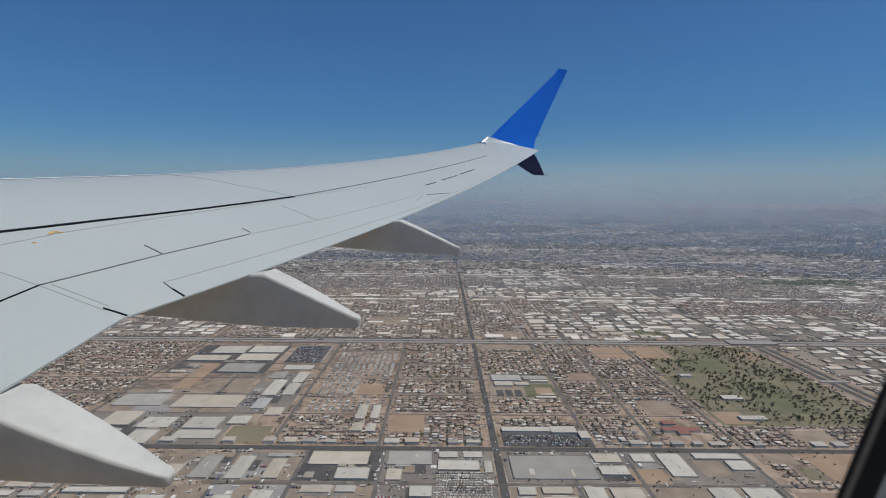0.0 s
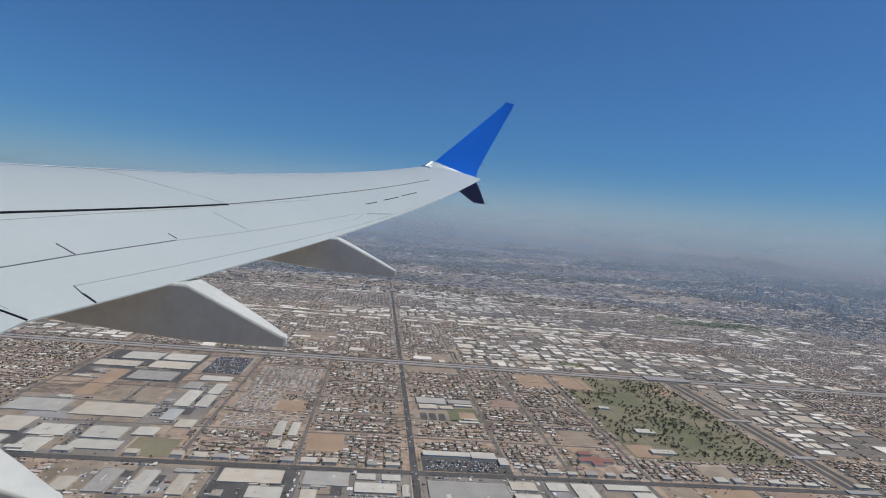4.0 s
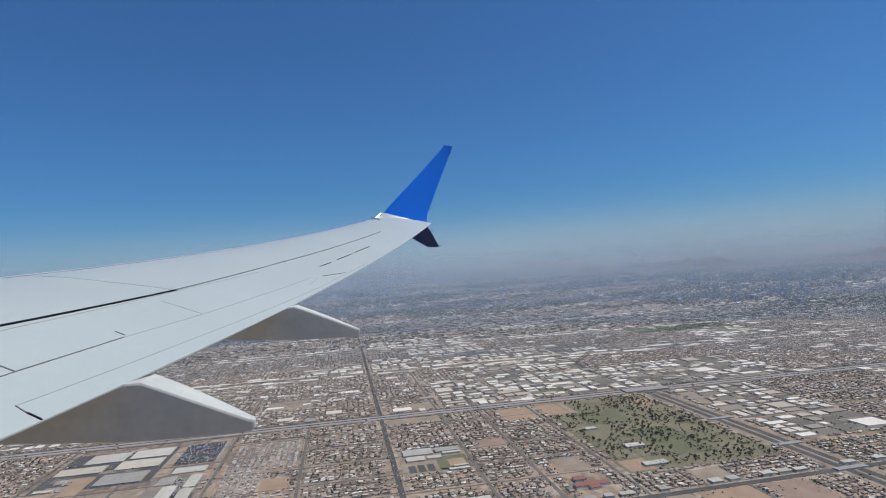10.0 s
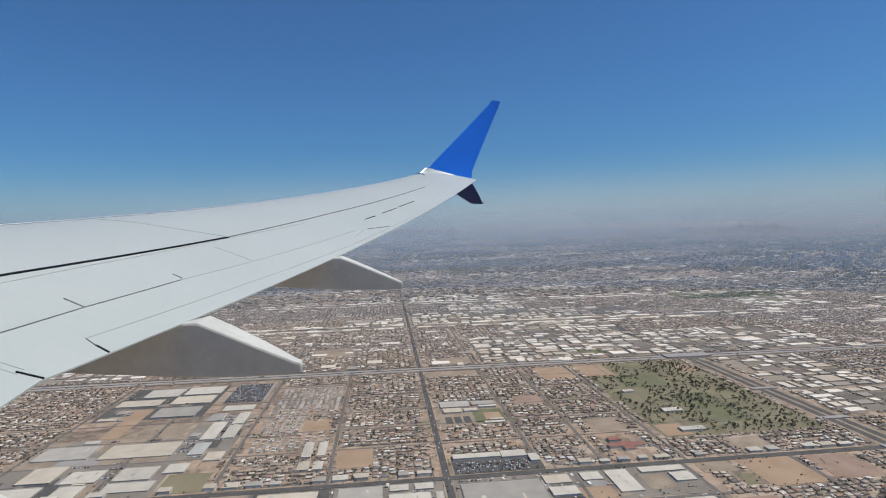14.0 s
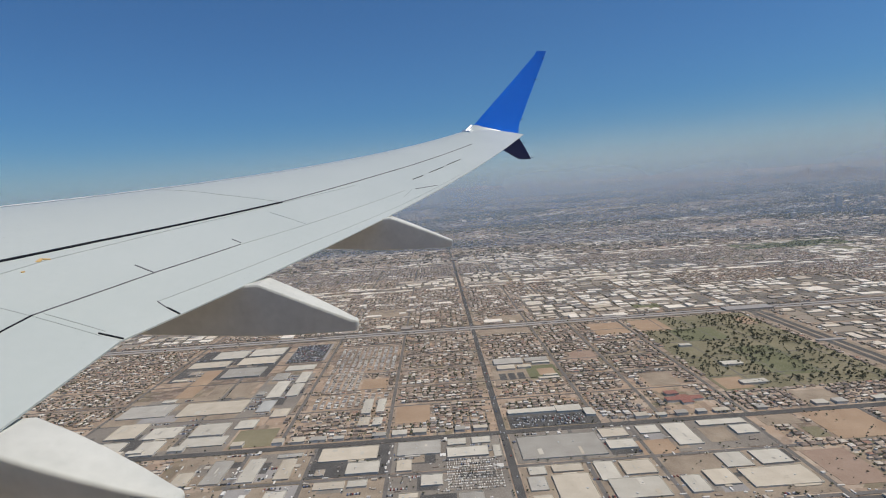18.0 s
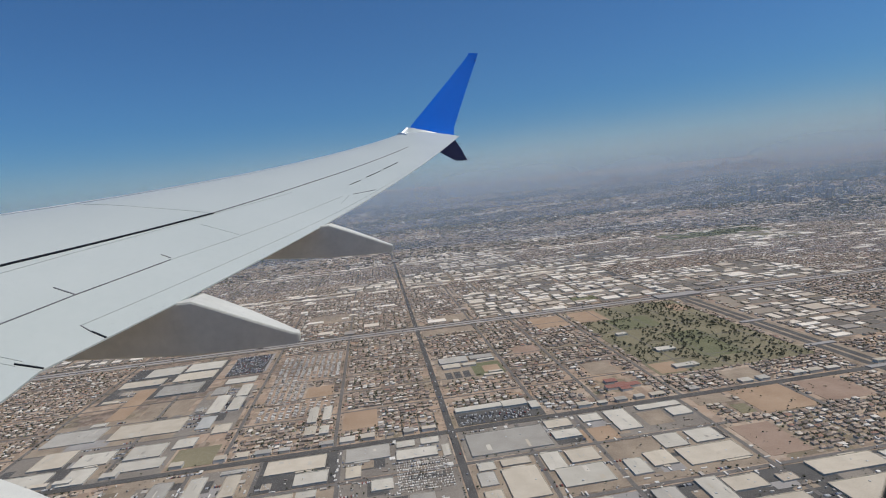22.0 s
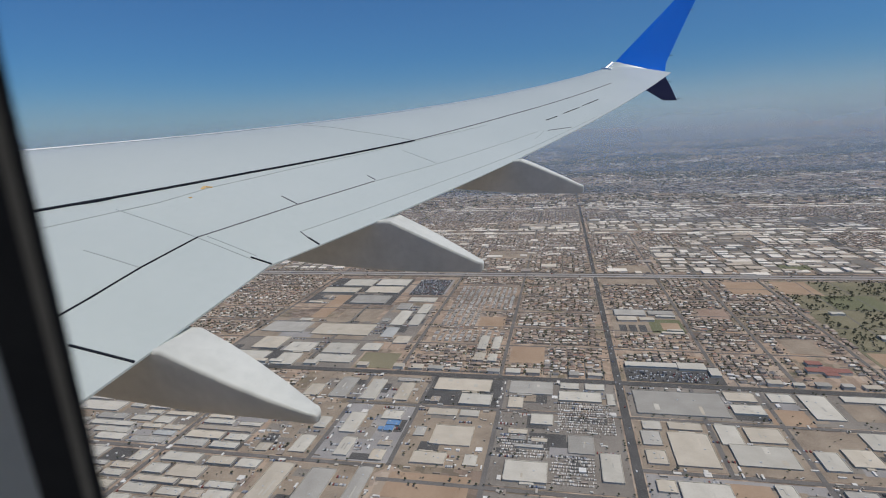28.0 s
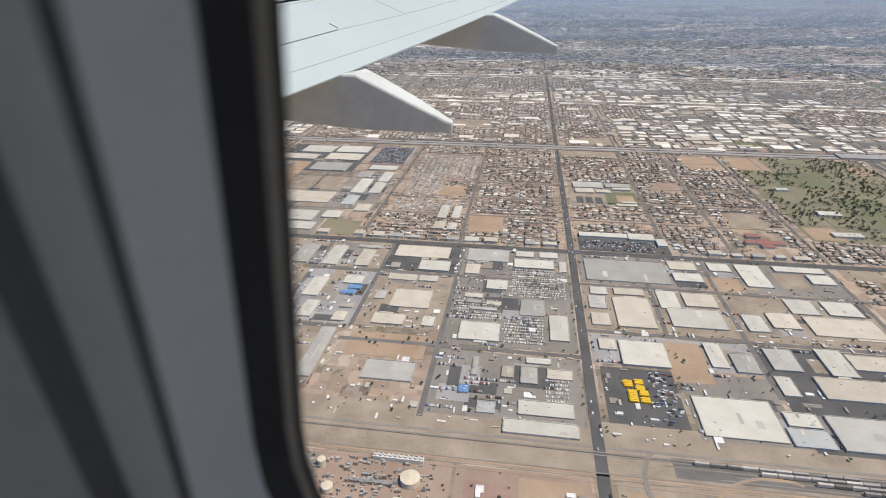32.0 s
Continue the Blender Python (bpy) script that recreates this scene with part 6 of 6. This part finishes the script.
            pts.append(le + ax * q - up * thick(q) * 1.0 * ax.length * th)
        return pts

    return section


section = wing_parts()


def winglet():
    n = 9
    xt = 15.75
    root = []
    qs = [0.5 * (1 - math.cos(math.pi * k / (n - 1))) for k in range(n)]
    root = [wing_top(xt, q) for q in qs] + [wing_low(xt, q) for q in reversed(qs[1:-1])]
    # white blended root that curls up into the blade
    a = section((16.02, -0.98, 1.42), (15.92, -2.50, 1.28), 0.9)
    b = section((16.21, -1.20, 1.62), (16.08, -2.48, 1.33), 0.9)
    before = [wing_top(15.1, q) for q in qs] + [wing_low(15.1, q) for q in reversed(qs[1:-1])]
    after = section((16.25, -1.44, 1.86), (16.20, -2.50, 1.60), 0.8)
    keys = [before, root, a, b, after]
    rings = []
    for i in (1, 2):
        for k in range(7):
            t = k / 7.0
            ring = []
            for p0, p1, p2, p3 in zip(*keys[i - 1:i + 3]):
                ring.append(0.5 * (2 * p1 + (p2 - p0) * t + (2 * p0 - 5 * p1 + 4 * p2 - p3) * t * t + (3 * p1 - p0 - 3 * p2 + p3) * t ** 3))
            rings.append(ring)
    rings.append(b)
    smooth(part("winglet_root", loft(bmesh.new(), rings), M_ROOT, wing, "white blended winglet root"), 60)

    def glint_bead(name, path, r0, r1, label, parent):
        """A round bead along a path, thinner towards its end, added to catch a sun glint."""
        tube = []
        for k, c in enumerate(path):
            d_ = (path[min(k + 1, len(path) - 1)] - path[max(k - 1, 0)]).normalized()
            u_ = d_.cross(Vector((0.3, 0.2, 1))).normalized()
            w_ = d_.cross(u_)
            rr = r0 + (r1 - r0) * k / (len(path) - 1)
            tube.append([c + u_ * rr * math.cos(math.tau * j / 10) + w_ * rr * math.sin(math.tau * j / 10) for j in range(10)])
        smooth(part(name, loft(bmesh.new(), tube), M_GLINT, parent, label), 80)

    # metal beads on wing tip, slat edge and winglet joint, added for sun glints
    nose = [wing_top(15.45, 0.004), wing_top(15.6, 0.002)] + [r_[0] for r_ in rings[1::2]]
    glint_bead("tip_glint_bead", nose, 0.030, 0.058, "metal bead added along the wing tip to catch a sun glint", wing)
    glint_bead("slat_glint_bead", [wing_top(x_, (0.012 + 0.007 * (16 - x_)) * 0.9, 0.005) for x_ in np.linspace(4.0, 15.4, 44)], 0.0045, 0.011, "thin metal bead added on the slat edge to catch a sun glint", wing)
    glint_bead("joint_glint_bead", [wing_top(15.80 - 0.55 * k / 14, 0.02 + 0.26 * k / 14, 0.004) for k in range(15)], 0.045, 0.014, "metal bead added over the winglet joint to catch a sun glint", wing)
    blade = []
    for le, te, th in (((16.20, -1.22, 1.60), (16.07, -2.47, 1.325), 0.95), ((16.25, -1.44, 1.86), (16.20, -2.50, 1.60), 0.8), ((16.42, -1.98, 2.46), (16.36, -2.72, 2.15), 0.7), ((16.58, -2.48, 3.02), (16.55, -2.99, 2.82), 0.65),
                       ((16.74, -3.02, 3.64), (16.74, -3.27, 3.48), 0.6), ((16.76, -3.09, 3.76), (16.76, -3.36, 3.745), 0.45)):
        blade.append(section(le, te, th))
    blade_ob = smooth(part("winglet_blade", loft(bmesh.new(), blade), M_BLUE, wing, "tall swept bright blue winglet blade"), 50)
    fin = [section(le, te, th) for le, te, th in (((15.95, -1.55, 1.12), (15.93, -2.46, 1.24), 0.8), ((16.12, -2.06, 0.90), (16.08, -2.66, 0.98), 0.7), ((16.30, -2.52, 0.66), (16.28, -2.87, 0.66), 0.6))]
    fin_ob = smooth(part("lower_fin", loft(bmesh.new(), fin), M_NAVY, wing, "short dark navy lower winglet fin"), 50)
    for p in ((16.54, -3.02, 2.92, 0.10), (16.30, -2.60, 1.78, 0.10), (16.0, -2.56, 1.12, 0.12), (16.27, -2.9, 0.70, 0.09), (16.74, -3.26, 3.55, 0.06)):
        bm = bmesh.new()
        bmesh.ops.create_cone(bm, cap_ends=True, segments=6, radius1=0.009, radius2=0.004, depth=p[3], matrix=Matrix.Translation((p[0], p[1] - 0.02, p[2])) @ Matrix.Rotation(radians(90), 4, "X"))
        part("static_wick", bm, M_GAP, blade_ob if p[2] > 1.5 else fin_ob, "thin dark static wick")


winglet()


# ---- fuselage skin, cabin window and wall ----
def fuselage():
    """A length of the round fuselage, open only at the window."""
    ys = [-4.0, -2.2, -0.5, 0.45, 2.0, 4.0, 6.0, 7.6, 9.0]
    lo, hi = math.degrees(math.asin(-0.2 / 1.88)), math.degrees(math.asin(0.77 / 1.88))
    angs = [lo + (hi - lo) * k / 2 for k in range(3)] + [hi + (360 - hi + lo) * k / 40 for k in range(1, 40)]
    vs = []
    for y in ys:
        for a_ in angs:
            vs.append((-1.60 + 1.88 * math.cos(radians(a_)), y, -0.35 + 1.88 * math.sin(radians(a_))))
    n_ = len(angs)
    q = []
    for i in range(len(ys) - 1):
        for j in range(n_):
            if ys[i] == -0.5 and j in (0, 1):
                continue
            q.append((i * n_ + j, (i + 1) * n_ + j, (i + 1) * n_ + (j + 1) % n_, i * n_ + (j + 1) % n_))
    c0 = len(vs)
    vs += [(-1.6, ys[0], -0.35), (-1.6, ys[-1], -0.35)]
    t = []
    for j in range(n_):
        t.append((c0, j, (j + 1) % n_))
        t.append((c0 + 1, (len(ys) - 1) * n_ + (j + 1) % n_, (len(ys) - 1) * n_ + j))
    ob = bulk("fuselage", vs, q, t, mats=[M_SKIN])
    ob.matrix_world = AC
    tagged(ob, "white airliner fuselage skin that carries the wing", "fuselage", kind="structure")
    v, q = box_arrays([-1.6], [2.5], [2.9], [12.8], [0.05], -1.45)
    fl = bulk("floor", v, q, mats=[M_CABIN])
    fl.matrix_world = AC
    tagged(fl, "grey cabin floor", "floor", kind="structure")
    # unseen housing, added to go with the fill lamp below
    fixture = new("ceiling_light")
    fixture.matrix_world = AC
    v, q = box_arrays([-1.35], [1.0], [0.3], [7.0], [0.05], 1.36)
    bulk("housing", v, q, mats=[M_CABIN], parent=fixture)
    tagged(fixture, "unseen pale strip added as housing for a fill lamp", "ceiling light")
    # added fill that brightens the window surround in place of other cabin windows
    lamp = new("cabin_fill_lamp", bpy.data.lights.new("cabin_fill_lamp", "AREA"))
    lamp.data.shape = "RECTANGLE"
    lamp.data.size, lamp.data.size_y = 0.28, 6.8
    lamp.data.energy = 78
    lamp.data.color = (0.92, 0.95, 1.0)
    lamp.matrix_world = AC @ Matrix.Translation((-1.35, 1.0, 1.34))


fuselage()

window = new("window_1")
WN = Vector((1, 0.073, 0.186)).normalized()
WY = Vector((0, math.cos(0.093), math.sin(0.093)))
WY = (WY - WN * WY.dot(WN)).normalized()
WZ = WN.cross(WY)
window.matrix_world = AC @ Matrix.Translation((0.22, -0.027, -0.085)) @ Matrix((WN, WY, WZ)).transposed().to_4x4()
tagged(window, "rounded cabin window in a grey plastic surround", "window", kind="structure")


def outline(a, b, r, off, depth):
    """A rounded rectangle, grown by off and set depth into the cabin."""
    a, b, r = a + off, b + off, r + off
    pts = []
    for sx, sy, t0 in ((1, 1, 0), (-1, 1, 90), (-1, -1, 180), (1, -1, 270)):
        for k in range(13):
            t = radians(t0 + 90 * k / 12)
            pts.append(Vector((-depth, sx * (a - r) + r * math.cos(t), sy * (b - r) + r * math.sin(t))))
    return pts


def window_parts():
    A, B, RR = 0.142, 0.187, 0.099

    def ring(name, prof, mat, label=""):
        bm = bmesh.new()
        loft(bm, [outline(A, B, RR, o, d) for o, d in prof], closed=True, caps=False)
        smooth(part(name, bm, mat, window, label), 40)

    ring("outer_frame", [(0.035, -0.03), (0.004, -0.004), (0.0, 0.0)], M_RUBBER)
    ring("pane_edge", [(0.0, 0.0), (0.0011, 0.0013)], M_RUBBER, "black edge of the pane")
    ring("pane_seal", [(0.0011, 0.0013), (0.0019, 0.0018), (0.0026, 0.0021)], M_LIP, "thin brownish pane seal")
    ring("gasket", [(0.0026, 0.0021), (0.0035, 0.0036), (0.0055, 0.0050), (0.0074, 0.0063)], M_RUBBER, "black rubber gasket")
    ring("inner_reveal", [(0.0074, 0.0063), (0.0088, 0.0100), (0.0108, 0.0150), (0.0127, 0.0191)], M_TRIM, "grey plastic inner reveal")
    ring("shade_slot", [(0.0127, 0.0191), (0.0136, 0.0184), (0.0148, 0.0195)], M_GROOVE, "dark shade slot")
    ring("reveal", [(0.0148, 0.0195), (0.0195, 0.0188), (0.0246, 0.0178)], M_TRIM_SHADE, "grey plastic reveal painted darker for shade")
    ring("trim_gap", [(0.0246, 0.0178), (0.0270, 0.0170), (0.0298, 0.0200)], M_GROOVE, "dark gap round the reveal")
    ring("surround", [(0.0298, 0.0200), (0.04, 0.032), (0.055, 0.050), (0.09, 0.066)], M_TRIM_SHADE, "grey plastic window surround painted darker for shade")
    # acrylic pane with a pale veil mixed in as glare, to lift the darks
    m = bpy.data.materials.new("veiled_pane")
    m.use_nodes = True
    n, l = m.node_tree.nodes, m.node_tree.links
    n.clear()
    co = n.new("ShaderNodeTexCoord")
    nz = n.new("ShaderNodeTexNoise")
    nz.inputs["Scale"].default_value = 9.0
    nz.inputs["Detail"].default_value = 5
    l.new(co.outputs["Object"], nz.inputs["Vector"])
    mr = n.new("ShaderNodeMapRange")
    mr.inputs["To Min"].default_value = 0.02
    mr.inputs["To Max"].default_value = 0.04
    l.new(nz.outputs["Fac"], mr.inputs["Value"])
    dif = n.new("ShaderNodeBsdfDiffuse")
    dif.inputs["Color"].default_value = (0.8, 0.78, 0.74, 1)
    clear = n.new("ShaderNodeBsdfTransparent")
    mx = n.new("ShaderNodeMixShader")
    l.new(mr.outputs[0], mx.inputs[0])
    l.new(clear.outputs[0], mx.inputs[1])
    l.new(dif.outputs[0], mx.inputs[2])
    out = n.new("ShaderNodeOutputMaterial")
    l.new(mx.outputs[0], out.inputs["Surface"])
    bm = bmesh.new()
    bm.faces.new([bm.verts.new(p) for p in outline(A, B, RR, 0.002, -0.002)])
    glass = part("pane", bm, m, window, "clear acrylic pane with a faint painted veil of glare")
    glass.visible_shadow = False
    bm = bmesh.new()
    inner = outline(A, B, RR, 0.09, 0.066)
    outer = []
    for p in inner:
        s = 0.75 / max(abs(p.y) / 0.9, abs(p.z))
        outer.append(Vector((-0.066, p.y * s, p.z * s)))
    loft(bm, [inner, outer], closed=True, caps=False)
    me = bpy.data.meshes.new("wall_cabin")
    bm.to_mesh(me)
    bm.free()
    me.materials.append(M_CABIN)
    wall = new("wall_cabin", me)
    wall.matrix_world = window.matrix_world.copy()
    sol = wall.modifiers.new("thick", "SOLIDIFY")
    sol.thickness = 0.02
    tagged(wall, "light grey cabin sidewall panel", "wall", kind="structure")


window_parts()
